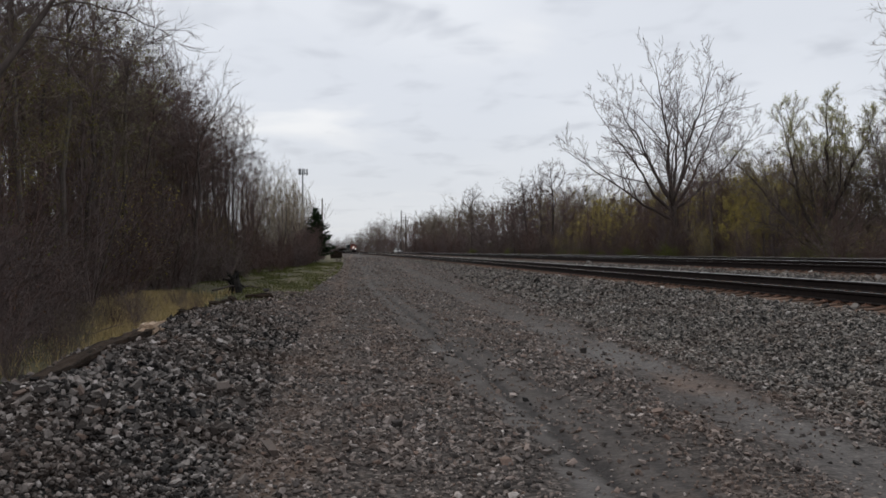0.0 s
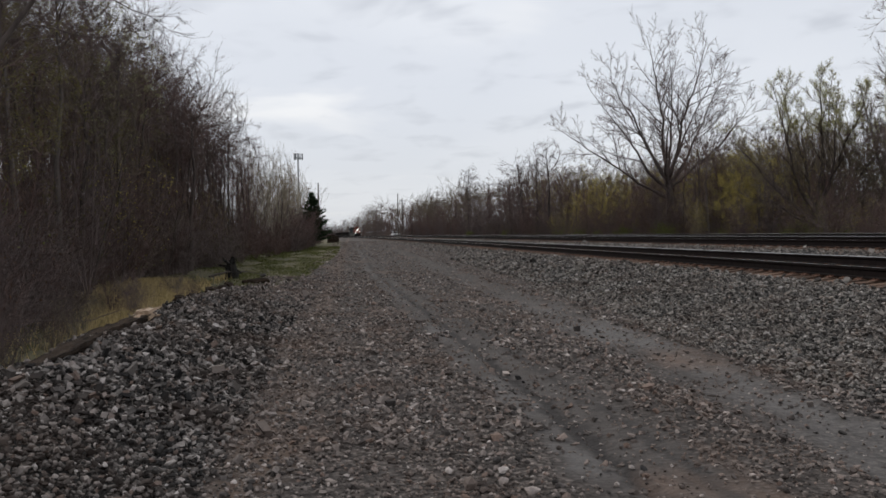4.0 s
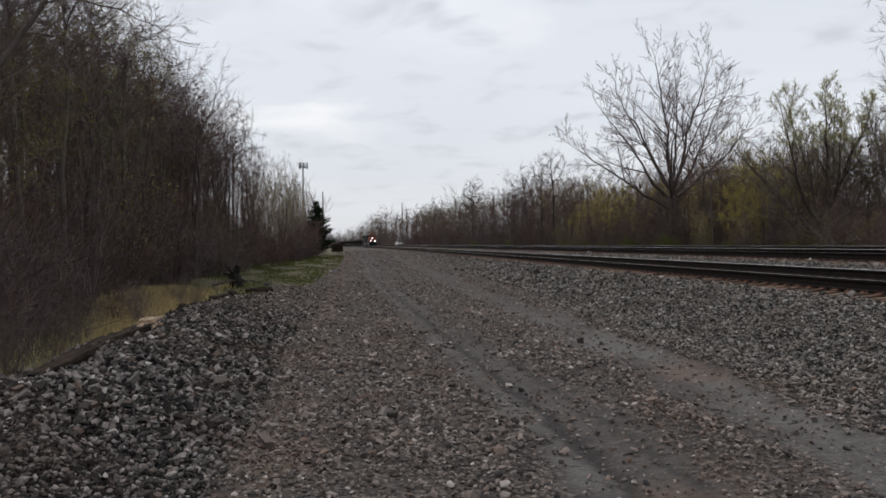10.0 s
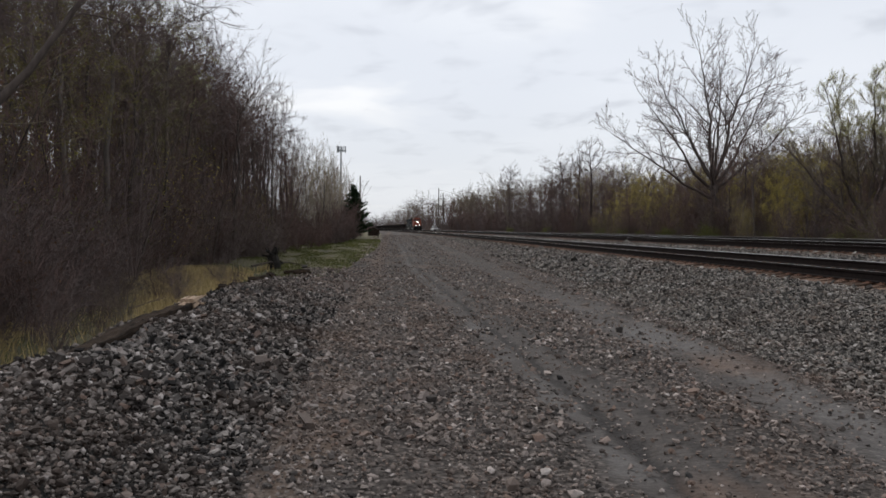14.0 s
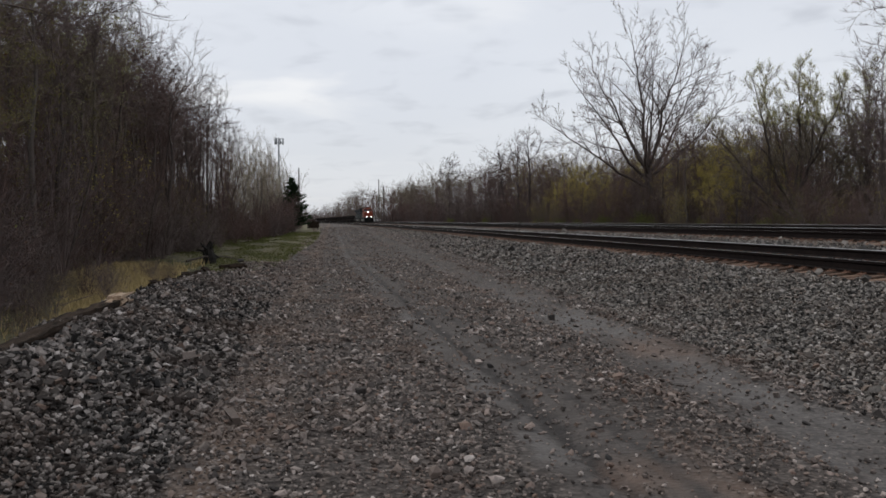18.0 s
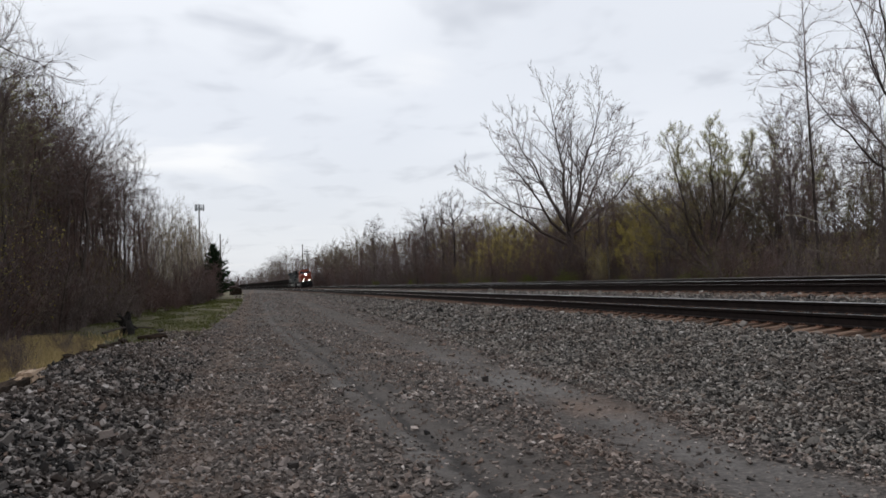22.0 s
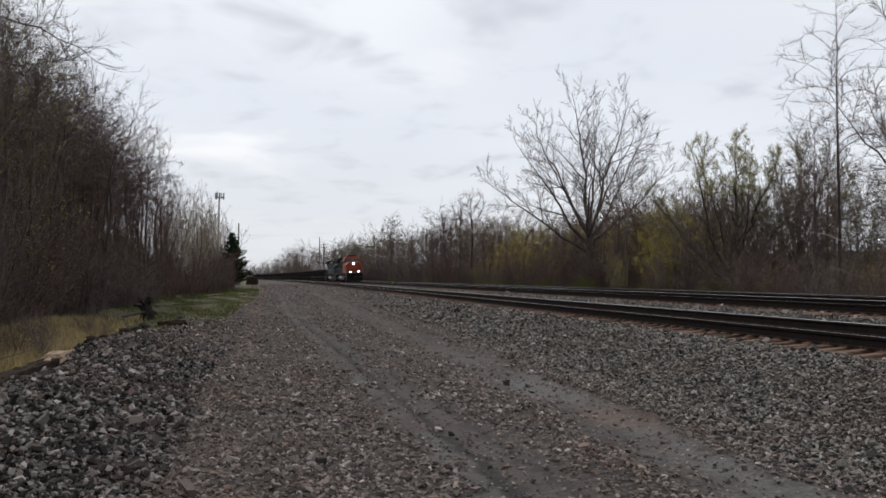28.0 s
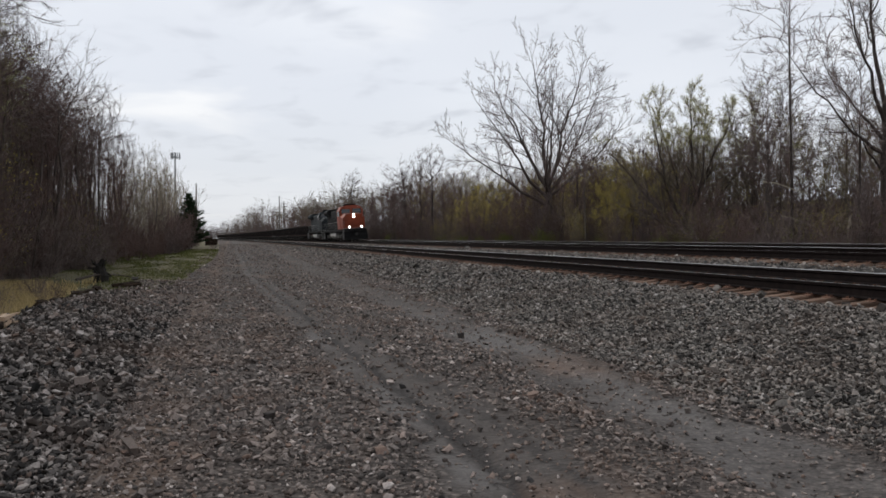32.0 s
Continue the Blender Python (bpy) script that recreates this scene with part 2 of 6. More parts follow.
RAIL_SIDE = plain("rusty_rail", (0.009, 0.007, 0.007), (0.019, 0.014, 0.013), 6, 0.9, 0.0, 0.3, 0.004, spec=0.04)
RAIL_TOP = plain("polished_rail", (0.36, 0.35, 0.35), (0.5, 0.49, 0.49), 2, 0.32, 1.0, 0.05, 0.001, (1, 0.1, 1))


def tie_material():
    m = Mat("weathered_tie", 0.92)
    m.bsdf.inputs["Specular IOR Level"].default_value = 0.12
    grain = m.ramp(m.noise(3, 5, 0.65, (1, 7, 7)), (0.3, (0.065, 0.044, 0.034)), (0.7, (0.22, 0.14, 0.1)))
    tone = m.ramp(m.rand(), (0.0, 0.45), (1.0, 1.3))
    m.colour(m.mix(1.0, grain, tone, "MULTIPLY"))
    return m.bump(m.noise(14, 5, 0.6, (1, 6, 6)), 0.8, 0.02).m


TIE = tie_material()
RUST = plain("rust", (0.12, 0.062, 0.042), (0.2, 0.105, 0.068), 9, 0.9, 0.1, 0.5, 0.005)


def bark(name, a, b, c=None):
    m = Mat(name, 0.92)
    grain = m.ramp(m.noise(7, 5, 0.65, (1, 1, 0.25)), (0.3, a), (0.7, b))
    tone = m.ramp(m.rand(), (0.0, 0.75), (1.0, 1.25))
    m.colour(m.mix(1.0, grain, tone, "MULTIPLY"))
    return m.bump(m.noise(22, 4, 0.6, (1, 1, 0.2)), 0.5, 0.02).m


BARK_GREY = bark("grey_bark", (0.06, 0.05, 0.045), (0.125, 0.107, 0.097))
BARK_DARK = bark("dark_bark", (0.04, 0.033, 0.03), (0.085, 0.068, 0.06))
BARK_PALE = bark("pale_sycamore_bark", (0.08, 0.068, 0.06), (0.27, 0.24, 0.21))
TWIG = bark("brown_twig", (0.08, 0.062, 0.058), (0.152, 0.118, 0.109))
TWIG_RED = bark("reddish_twig", (0.08, 0.054, 0.049), (0.145, 0.098, 0.086))
TWIG_PALE = bark("yellowish_willow_twig", (0.2, 0.172, 0.13), (0.33, 0.284, 0.215))
TWIG_TAN = bark("tan_twig", (0.1, 0.082, 0.058), (0.19, 0.157, 0.115))


def leaf(name, a, b):
    m = Mat(name, 0.7)
    tint = m.ramp(m.island(), (0.0, a), (1.0, b))
    m.colour(tint)
    # thin leaves let the sky's light through
    thin, both = m.n("BsdfTranslucent"), m.n("MixShader")
    m.l(tint, thin.inputs["Color"])
    both.inputs[0].default_value = 0.5
    m.l(m.bsdf.outputs[0], both.inputs[1])
    m.l(thin.outputs[0], both.inputs[2])
    m.l(both.outputs[0], m.out.inputs["Surface"])
    return m.m


BUD_GREEN = leaf("spring_bud", (0.1, 0.092, 0.034), (0.185, 0.16, 0.058))
BUD_PALE = leaf("pale_green_bud", (0.3, 0.3, 0.13), (0.48, 0.46, 0.22))
BUD_YELLOW = leaf("yellow_bud", (0.26, 0.21, 0.05), (0.42, 0.345, 0.1))
LEAF_GREEN = leaf("low_green_leaf", (0.075, 0.085, 0.025), (0.15, 0.155, 0.05))
NEEDLE = leaf("pine_needle", (0.012, 0.025, 0.012), (0.03, 0.05, 0.022))
DRY_GRASS = leaf("dry_grass", (0.21, 0.16, 0.075), (0.54, 0.42, 0.215))
GREEN_GRASS = leaf("green_grass", (0.05, 0.06, 0.018), (0.125, 0.13, 0.042))
DEAD_LEAF = leaf("dead_leaf", (0.07, 0.04, 0.025), (0.15, 0.085, 0.05))


# ---- geometry helpers ----
class Geo:
    """Collects vertices and faces of one mesh."""

    def __init__(self):
        self.v, self.f, self.mi = [], [], []

    def add(self, verts, faces, mat=0):
        o = len(self.v)
        self.v.extend(verts)
        self.f.extend([tuple(i + o for i in f) for f in faces])
        self.mi.extend([mat] * len(faces))
        return self

    def box(self, c, s, ch=0.0, rot=None, mat=0):
        """A box of size s about c, with chamfered edges."""
        hx, hy, hz = s[0] / 2, s[1] / 2, s[2] / 2
        pts, faces = [], []
        if ch <= 0:
            pts = [(x, y, z) for x in (-hx, hx) for y in (-hy, hy) for z in (-hz, hz)]
            faces = [(0, 1, 3, 2), (4, 6, 7, 5), (0, 4, 5, 1), (2, 3, 7, 6), (0, 2, 6, 4), (1, 5, 7, 3)]
        else:
            idx = {}
            for sx in (-1, 1):
                for sy in (-1, 1):
                    for sz in (-1, 1):
                        for a in range(3):
                            p = [sx * hx, sy * hy, sz * hz]
                            for b in range(3):
                                if b != a:
                                    p[b] -= (sx, sy, sz)[b] * ch
                            idx[(sx, sy, sz, a)] = len(pts)
                            pts.append(tuple(p))
            for a in range(3):
                b, c2 = (a + 1) % 3, (a + 2) % 3
                for s1 in (-1, 1):
                    quad = []
                    for sb, sc in ((-1, -1), (1, -1), (1, 1), (-1, 1)):
                        k = [0, 0, 0]
                        k[a], k[b], k[c2] = s1, sb, sc
                        quad.append(idx[(*k, a)])
                    faces.append(tuple(quad if s1 > 0 else quad[::-1]))
            for a in range(3):
                b, c2 = (a + 1) % 3, (a + 2) % 3
                for sb in (-1, 1):
                    for sc in (-1, 1):
                        k0, k1 = [0, 0, 0], [0, 0, 0]
                        k0[a], k0[b], k0[c2] = -1, sb, sc
                        k1[a], k1[b], k1[c2] = 1, sb, sc
                        q = (idx[(*k0, b)], idx[(*k1, b)], idx[(*k1, c2)], idx[(*k0, c2)])
                        faces.append(q if sb * sc < 0 else q[::-1])
            for sx in (-1, 1):
                for sy in (-1, 1):
                    for sz in (-1, 1):
                        t = tuple(idx[(sx, sy, sz, a)] for a in range(3))
                        faces.append(t if sx * sy * sz > 0 else t[::-1])
        m = Matrix.Translation(c) @ (rot.to_4x4() if rot else Matrix())
        return self.add([tuple(m @ Vector(p)) for p in pts], faces, mat)

    def tube(self, pts, radii, sides=6, cap=True, mat=0):
        """A tapered tube along a line of points."""
        o = len(self.v)
        pts = [Vector(p) for p in pts]
        n = len(pts)
        ref = Vector((0.31, 0.17, 0.93))
        for i, (p, r) in enumerate(zip(pts, radii)):
            d = (pts[min(i + 1, n - 1)] - pts[max(i - 1, 0)]).normalized()
            a = d.cross(ref)
            if a.length < 1e-3:
                a = d.cross(Vector((1, 0, 0)))
            a.normalize()
            b = d.cross(a)
            for k in range(sides):
                w = 2 * math.pi * k / sides
                self.v.append(tuple(p + (a * math.cos(w) + b * math.sin(w)) * r))
        nf = len(self.f)
        for i in range(n - 1):
            for k in range(sides):
                k2 = (k + 1) % sides
                self.f.append((o + i * sides + k, o + i * sides + k2, o + (i + 1) * sides + k2, o + (i + 1) * sides + k))
        if cap:
            self.f.append(tuple(o + k for k in range(sides))[::-1])
            self.f.append(tuple(o + (n - 1) * sides + k for k in range(sides)))
        self.mi.extend([mat] * (len(self.f) - nf))
        return self

    def spike(self, pts, r):
        """A three-sided twig that ends in a point."""
        o = len(self.v)
        d = (pts[-1] - pts[0]).normalized()
        a = d.cross(Vector((0.31, 0.17, 0.93)))
        a = a.normalized() if a.length > 1e-3 else Vector((1, 0, 0))
        b = d.cross(a)
        n = len(pts)
        for i in range(n - 1):
            w = r * (1 - 0.8 * i / n)
            for ca, sa in ((1, 0), (-0.5, 0.866), (-0.5, -0.866)):
                self.v.append(tuple(pts[i] + a * (ca * w) + b * (sa * w)))
        self.v.append(tuple(pts[-1]))
        for i in range(n - 2):
            for k in range(3):
                k2 = (k + 1) % 3
                self.f.append((o + 3 * i + k, o + 3 * i + k2, o + 3 * i + 3 + k2, o + 3 * i + 3 + k))
                self.mi.append(0)
        t = o + 3 * (n - 2)
        for k in range(3):
            self.f.append((t + k, t + (k + 1) % 3, o + 3 * (n - 1)))
            self.mi.append(0)
        return self

    def prism(self, outline, axis, lo, hi, mat=0):
        """An outline of (a, b) drawn out along an axis from lo to hi."""
        n = len(outline)
        ax = "xyz".index(axis)
        oth = [i for i in range(3) if i != ax]
        vs = []
        for w in (lo, hi):
            for a, b in outline:
                p = [0, 0, 0]
                p[ax], p[oth[0]], p[oth[1]] = w, a, b
                vs.append(tuple(p))
        fs = [(i, (i + 1) % n, n + (i + 1) % n, n + i) for i in range(n)]
        fs += [tuple(range(n))[::-1], tuple(range(n, 2 * n))]
        return self.add(vs, fs, mat)

    def mesh(self, name, *mats, smooth=False):
        me = bpy.data.meshes.new(name)
        me.from_pydata(self.v, [], self.f)
        for m in mats:
            me.materials.append(m)
        if len(mats) > 1:
            me.polygons.foreach_set("material_index", self.mi)
        if smooth:
            me.polygons.foreach_set("use_smooth", [True] * len(me.polygons))
        me.update()
        return me


def part(name, geo, mats, parent=None, label="", smooth=False, at=None, recalc=False):
    """Links a Geo, or a finished mesh, as one mesh object under a thing or a part."""
    if isinstance(geo, Geo):
        geo = geo.mesh(name, *(mats if isinstance(mats, tuple) else (mats,)), smooth=smooth)
    if recalc:
        bm = bmesh.new()
        bm.from_mesh(geo)
        bmesh.ops.recalc_face_normals(bm, faces=bm.faces)
        bm.to_mesh(geo)
        bm.free()
    ob = new(name, geo)
    if parent is not None:
        ob.parent = parent
    if at is not None:
        ob.matrix_basis = at
    if label:
        ob["label"] = label
    return ob


def array_mesh(name, verts, faces, mat):
    """A mesh of triangles straight from arrays."""
    me = bpy.data.meshes.new(name)
    me.vertices.add(len(verts))
    me.vertices.foreach_set("co", np.ascontiguousarray(verts, dtype=np.float32).ravel())
    me.loops.add(faces.size)
    me.loops.foreach_set("vertex_index", np.ascontiguousarray(faces, dtype=np.int32).ravel())
    me.polygons.add(len(faces))
    me.polygons.foreach_set("loop_start", np.arange(0, faces.size, faces.shape[1], dtype=np.int32))
    me.polygons.foreach_set("use_smooth", np.zeros(len(faces), bool))
    me.materials.append(mat)
    me.update(calc_edges=True)
    me.validate()
    return me


# ---- the lie of the land ----
def bend(y):
    """How far the line has curved to the left at y."""
    y = np.maximum(np.asarray(y, float) - 60, 0)
    return y * y / 11500


def smooth(a, b, x):
    t = np.clip((x - a) / (b - a), 0, 1)
    return t * t * (3 - 2 * t)


TRACKS = ((10.35, 0.775, 11.79, 0.9), (15.18, 1.185, 16.62, 1.275), (19.5, 1.31, 20.94, 1.33))


def height(x, y):
    """Height of the ground at x, y (arrays)."""
    x, y = np.asarray(x, float), np.asarray(y, float)
    s = x + bend(y)
    foot = 4.7 + 1.4 * smooth(6, 22, y)
    rise = 0.6 * smooth(28, 135, y)
    w = smooth(foot - 0.3, 9.0, s)
    z = rise * (1 - w) + 0.53 * w - 0.12 * smooth(8.6, 9.3, s) * (1 - smooth(11.4, 12.6, s))
    z = z + 0.10 * smooth(10.6, 11.8, s) * (1 - smooth(12.2, 13.0, s))
    z = z + 0.34 * smooth(12.6, 14.3, s) + 0.12 * smooth(16.8, 18.8, s)
    z = z - 1.0 * smooth(21.6, 24.0, s)
    # a made-up bank beyond the far woods, to block sky light between stems
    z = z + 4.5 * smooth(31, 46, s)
    # the long heap of ballast along the road's edge
    run = smooth(0.5, 4.0, y) * (1 - smooth(17, 30, y))
    toe = -1.02 - 0.018 * np.clip(y - 4, 0, 30)
    crest = toe - 1.25
    ramp = np.where(s > crest, 1 - smooth(crest, toe + 0.05, s), 1 - 0.3 * smooth(-(crest - 0.1), -(crest - 0.8), -s) - 0.7 * smooth(-(crest - 0.85), -(crest - 1.6), -s))
    z = z + (0.38 + 0.05 * np.sin(y * 1.9) + 0.03 * np.sin(y * 4.3 + s * 2)) * run * ramp
    # the woods' floor, and behind it an added bank that blocks the low sky
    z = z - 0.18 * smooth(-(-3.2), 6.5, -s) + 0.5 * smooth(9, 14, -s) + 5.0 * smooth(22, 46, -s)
    # unevenness
    z = z + 0.018 * np.sin(1.7 * x + 0.9 * y) * np.sin(0.8 * y - 0.6 * x) + 0.012 * np.sin(4.1 * x - 1.3) * np.sin(3.3 * y + 0.4)
    # wheel ruts
    for c, wid, deep in ((2.12 - 0.026 * np.clip(y, 6, 40), 0.4, 0.035), (2.03 - 0.026 * np.clip(y, 6, 40), 0.07, 0.035), (3.76 + 0.02 * np.minimum(y, 17), 0.42, 0.05)):
        z = z - deep * np.exp(-(((s - c) / wid) ** 2)) * (1 - smooth(30, 45, y))
    return z


def land():
    """One sheet of ground, finer near the camera."""
    xs = np.unique(np.concatenate([np.linspace(-400, -60, 12), np.linspace(-60, -12, 25), np.linspace(-12, -4, 33), np.linspace(-4, 10, 113), np.linspace(10, 22, 49), np.linspace(22, 62, 21), np.linspace(62, 500, 12)]))
    ys = np.unique(np.concatenate([np.linspace(-60, 0, 13), np.linspace(0, 26, 157), np.linspace(26, 60, 69), np.linspace(60, 160, 81), np.linspace(160, 560, 101), np.linspace(560, 3000, 12)]))
    gx, gy = np.meshgrid(xs, ys)
    # far out the sheet runs along with the bend of the line
    gx = gx - np.minimum(bend(gy), 60)
    gz = height(gx, gy)
    far = smooth(560, 900, gy)
    gz = gz * (1 - far)
    verts = np.stack([gx, gy, gz], -1).reshape(-1, 3)
    ny, nx = gx.shape
    i = (np.arange(ny - 1)[:, None] * nx + np.arange(nx - 1)[None, :]).ravel()
    faces = np.stack([i, i + 1, i + nx + 1, i + nx], -1)
    me = array_mesh("ground", verts, faces, GROUND)
    for m in (GAP_SHADE, GRASS_SOIL, SOIL):
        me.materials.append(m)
    c = verts[faces].mean(1)
    s = c[:, 0] + bend(c[:, 1])
    idx = np.zeros(len(faces), int)
    wob = 0.35 * np.sin(c[:, 1] * 0.9) + 0.2 * np.sin(c[:, 1] * 2.3 + 1)
    foot = 4.7 + 1.4 * smooth(6, 22, c[:, 1])
    # beds of ballast and heap carry the gap shade as a near-black colour
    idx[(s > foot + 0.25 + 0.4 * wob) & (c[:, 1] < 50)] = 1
    toe = -1.02 - 0.018 * np.clip(c[:, 1] - 4, 0, 30)
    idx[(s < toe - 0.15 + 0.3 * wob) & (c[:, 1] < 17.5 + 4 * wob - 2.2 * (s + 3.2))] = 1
    near = c[:, 1] < 21
    edge = np.where(near, -3.45, -3.45 + 1.75 * smooth(23, 32, c[:, 1]) + 0.7 * smooth(32, 70, c[:, 1]))
    idx[s < edge + 0.2 * wob] = 2
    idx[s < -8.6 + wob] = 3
    idx[(s > 21.3 + 0.4 * wob)] = 2
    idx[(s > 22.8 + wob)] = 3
    me.polygons.foreach_set("material_index", idx)
    me.polygons.foreach_set("use_smooth", [True] * len(faces))
    ob = new("ground", me)
    tagged(ob, "gravel service road, grassy verge and leaf litter beside a railway", "ground", kind="structure")
    return ob


ground = land()


# ---- the railway ----
def sweep(name, outline, cx, cz, mats, parent, y0, y1, step, pick=None, label=""):
    """A rail's outline carried along the line of the track."""
    g = Geo()
    ys = []
    y = y0
    while y < y1:
        ys.append(y)
        y += step if y < 80 else step * 3
    ys.append(y1)
    n = len(outline)
    for y in ys:
        b = float(bend(y))
        for a, h in outline:
            g.v.append((cx - b + a, y, cz + h))
    for i in range(len(ys) - 1):
        for k in range(n):
            k2 = (k + 1) % n
            g.f.append((i * n + k, i * n + k2, (i + 1) * n + k2, (i + 1) * n + k))
            g.mi.append(1 if pick and k in pick else 0)
    g.f.append(tuple(range(n)))
    g.mi.append(0)
    return part(name, g, mats, parent, label, recalc=True)


# Taller than a rail: the plate and the shadow below go into its side.
RAIL = ((-0.08, -0.23), (0.08, -0.23), (0.08, -0.215), (0.016, -0.188), (0.013, -0.07), (0.04, -0.053), (0.041, -0.008), (0.03, 0.0), (-0.03, 0.0), (-0.041, -0.008), (-0.04, -0.053), (-0.013, -0.07), (-0.016, -0.188), (-0.08, -0.215))


def railway_track(xn, zn, xf, zf, label):
    track = tagged(new("railway_track"), label, "railway track", kind="structure")
    for x, z, worn in ((xn, zn, (6, 7)), (xf, zf, (7, 8))):
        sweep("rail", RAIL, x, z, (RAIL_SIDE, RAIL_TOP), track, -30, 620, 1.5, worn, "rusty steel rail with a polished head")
    mid, tilt = (xn + xf) / 2, math.atan2(zf - zn, xf - xn)
    rng = random.Random(int(xn * 10))
    g = Geo()
    g.box((0, 0, 0), (2.86, 0.23, 0.18), 0.012)
    tie_mesh = g.mesh("tie", TIE)
    g = Geo()
    g.box((0, 0, 0), (0.36, 0.2, 0.016))
    for a in (-0.1, 0.1):
        for b in (-0.06, 0.06):
            g.box((a, b, 0.02), (0.035, 0.03, 0.035))
    plate_mesh = g.mesh("tie_plate", RUST)
    rest, rest_plates = Geo(), Geo()
    y, i = -12.0, 0
    while y < 330:
        b = float(bend(y))
        zc = (zn + zf) / 2 - 0.23 - 0.016 - 0.09
        m = pose(mid - 0.1 - b + rng.uniform(-0.16, 0.12), y + rng.uniform(-0.06, 0.06), zc + rng.uniform(-0.02, 0.004), 0, -math.degrees(tilt), rng.uniform(-2.5, 2.5))
        if 5 < y < 80:
            ob = part("tie", tie_mesh, None, track, at=m)
            for x, z in ((xn, zn), (xf, zf)):
                part("tie_plate", plate_mesh, None, ob, at=m.inverted() @ pose(x - b, y, z - 0.238, 0, -math.degrees(tilt), 0))
        else:
            rest.box(m.translation, (2.86, 0.23, 0.18), 0.0, m.to_3x3())
        y += 0.52 if y < 80 else 0.52
        i += 1
    tagged(part("far_ties", rest, TIE, track, "weathered wooden ties further along the line"), kind="stuff")
    return track


railway_track(*TRACKS[0], "near railway track on wooden ties in grey ballast")
railway_track(*TRACKS[1], "far railway track on a higher bed of grey ballast")
railway_track(*TRACKS[2], "rusty siding at the foot of the far trees")


# ---- trees ----
def grow(out, rng, p, d, length, r, lvl, spec, stem=0):
    """One branch and, by recursion, those that fork from it."""
    n = spec["segs"][lvl]
    pts, rad = [p.copy()], [r]
    taper = spec["taper"][lvl]
    ends = []
    for i in range(n):
        w = spec["wiggle"][lvl]
        d = (d + Vector((rng.gauss(0, w), rng.gauss(0, w), rng.gauss(0, w) + spec["up"][lvl]))).normalized()
        p = p + d * (length / n) * rng.uniform(0.85, 1.15)
        r1 = r * (1 - taper * (i + 1) / n)
        pts.append(p.copy())
        rad.append(max(r1, spec["thin"]))
        ends.append((p.copy(), d.copy(), rad[-1], (i + 1) / n))
    out.append((pts, rad, lvl, stem))
    if lvl + 1 >= len(spec["kids"]) + 1:
        return
    kids = spec["kids"][lvl]
    first = spec["first"][lvl]
    for k in range(kids):
        f = first + (1 - first) * (k + rng.random() * 0.8) / kids
        f = min(f, 1.0)
        at = f * n
        i = min(int(at), n - 1)
        a = at - i
        q = pts[i].lerp(pts[i + 1], a)
        dd = (pts[i + 1] - pts[i]).normalized()
        side = Vector((rng.gauss(0, 1), rng.gauss(0, 1), rng.gauss(0, 1)))
        side = (side - dd * side.dot(dd)).normalized()
        ang = radians(rng.uniform(*spec["angle"][lvl]))
        nd = (dd * math.cos(ang) + side * math.sin(ang)).normalized()
        ln = length * spec["ratio"][lvl] * (1 - spec["fade"] * (f - first) / (1.001 - first)) * rng.uniform(0.75, 1.2)
        rr = (rad[i] * (1 - a) + rad[i + 1] * a) * spec["thick"]
        grow(out, rng, q, nd, ln, rr, lvl + 1, spec, stem)


def tree_meshes(seed, spec, bark_mat, twig_mat, bud=None, buds=0, bud_size=0.05):
    """The trunk with its limbs, and the crown of twigs and buds, of one tree."""
    rng = random.Random(seed)
    out = []
    for s in range(spec.get("stems", 1)):
        lean = spec.get("lean", 0.04)
        d = Vector((rng.gauss(0, lean), rng.gauss(0, lean), 1)).normalized()
        o = Vector((rng.gauss(0, 0.02) * (s > 0), rng.gauss(0, 0.02) * (s > 0), -0.15))
        grow(out, rng, o, d, spec["trunk"] * (rng.uniform(0.75, 1) if s else 1), spec["radius"] * (rng.uniform(0.6, 0.9) if s else 1), 0, spec, s)
    wood, twigs = Geo(), Geo()
    last = len(spec["kids"])
    tips = []
    for pts, rad, lvl, stem in out:
        if lvl == 0 and spec.get('flare', True):
            rad = [rad[0] * 1.35] + rad[1:]
        if lvl < last - 1:
            (twigs if stem else wood).tube(pts, rad, ((8, 5, 4, 3) if rad[0] > 0.06 else (4, 3, 3, 3))[min(lvl, 3)], cap=False)
        else:
            twigs.spike(pts, max(rad[0], spec["twig"]))
            tips.extend(pts[1:])
    mats = (twig_mat,)
    if bud and tips:
        mats = (twig_mat, bud)
        for _ in range(buds):
            p = rng.choice(tips) + Vector((rng.gauss(0, 0.13), rng.gauss(0, 0.13), rng.gauss(0, 0.13)))
            a = Vector((rng.gauss(0, 1), rng.gauss(0, 1), rng.gauss(0, 1))).normalized() * bud_size * rng.uniform(0.6, 1.4)
            b = a.cross(Vector((rng.gauss(0, 1), rng.gauss(0, 1), 1))).normalized() * bud_size * 0.55
            twigs.add([tuple(p - a), tuple(p + b), tuple(p + a), tuple(p - b)], [(0, 1, 2, 3)], 1)
    return wood.mesh("trunk", bark_mat, smooth=True), twigs.mesh("crown", *mats)


def crown_room(rng, n, lobes, shell):
    """n points that fill the lobes of a crown; shell above 3 crowds them to the outside."""
    vol = np.array([l[3] * l[4] * l[5] for l in lobes])
    pick = rng.choice(len(lobes), n, p=vol / vol.sum())
    d = rng.normal(size=(n, 3))
    d /= np.linalg.norm(d, axis=1, keepdims=True)
    d *= rng.random((n, 1)) ** (1 / shell)
    lob = np.array(lobes)[pick]
    return lob[:, :3] + d * lob[:, 3:]


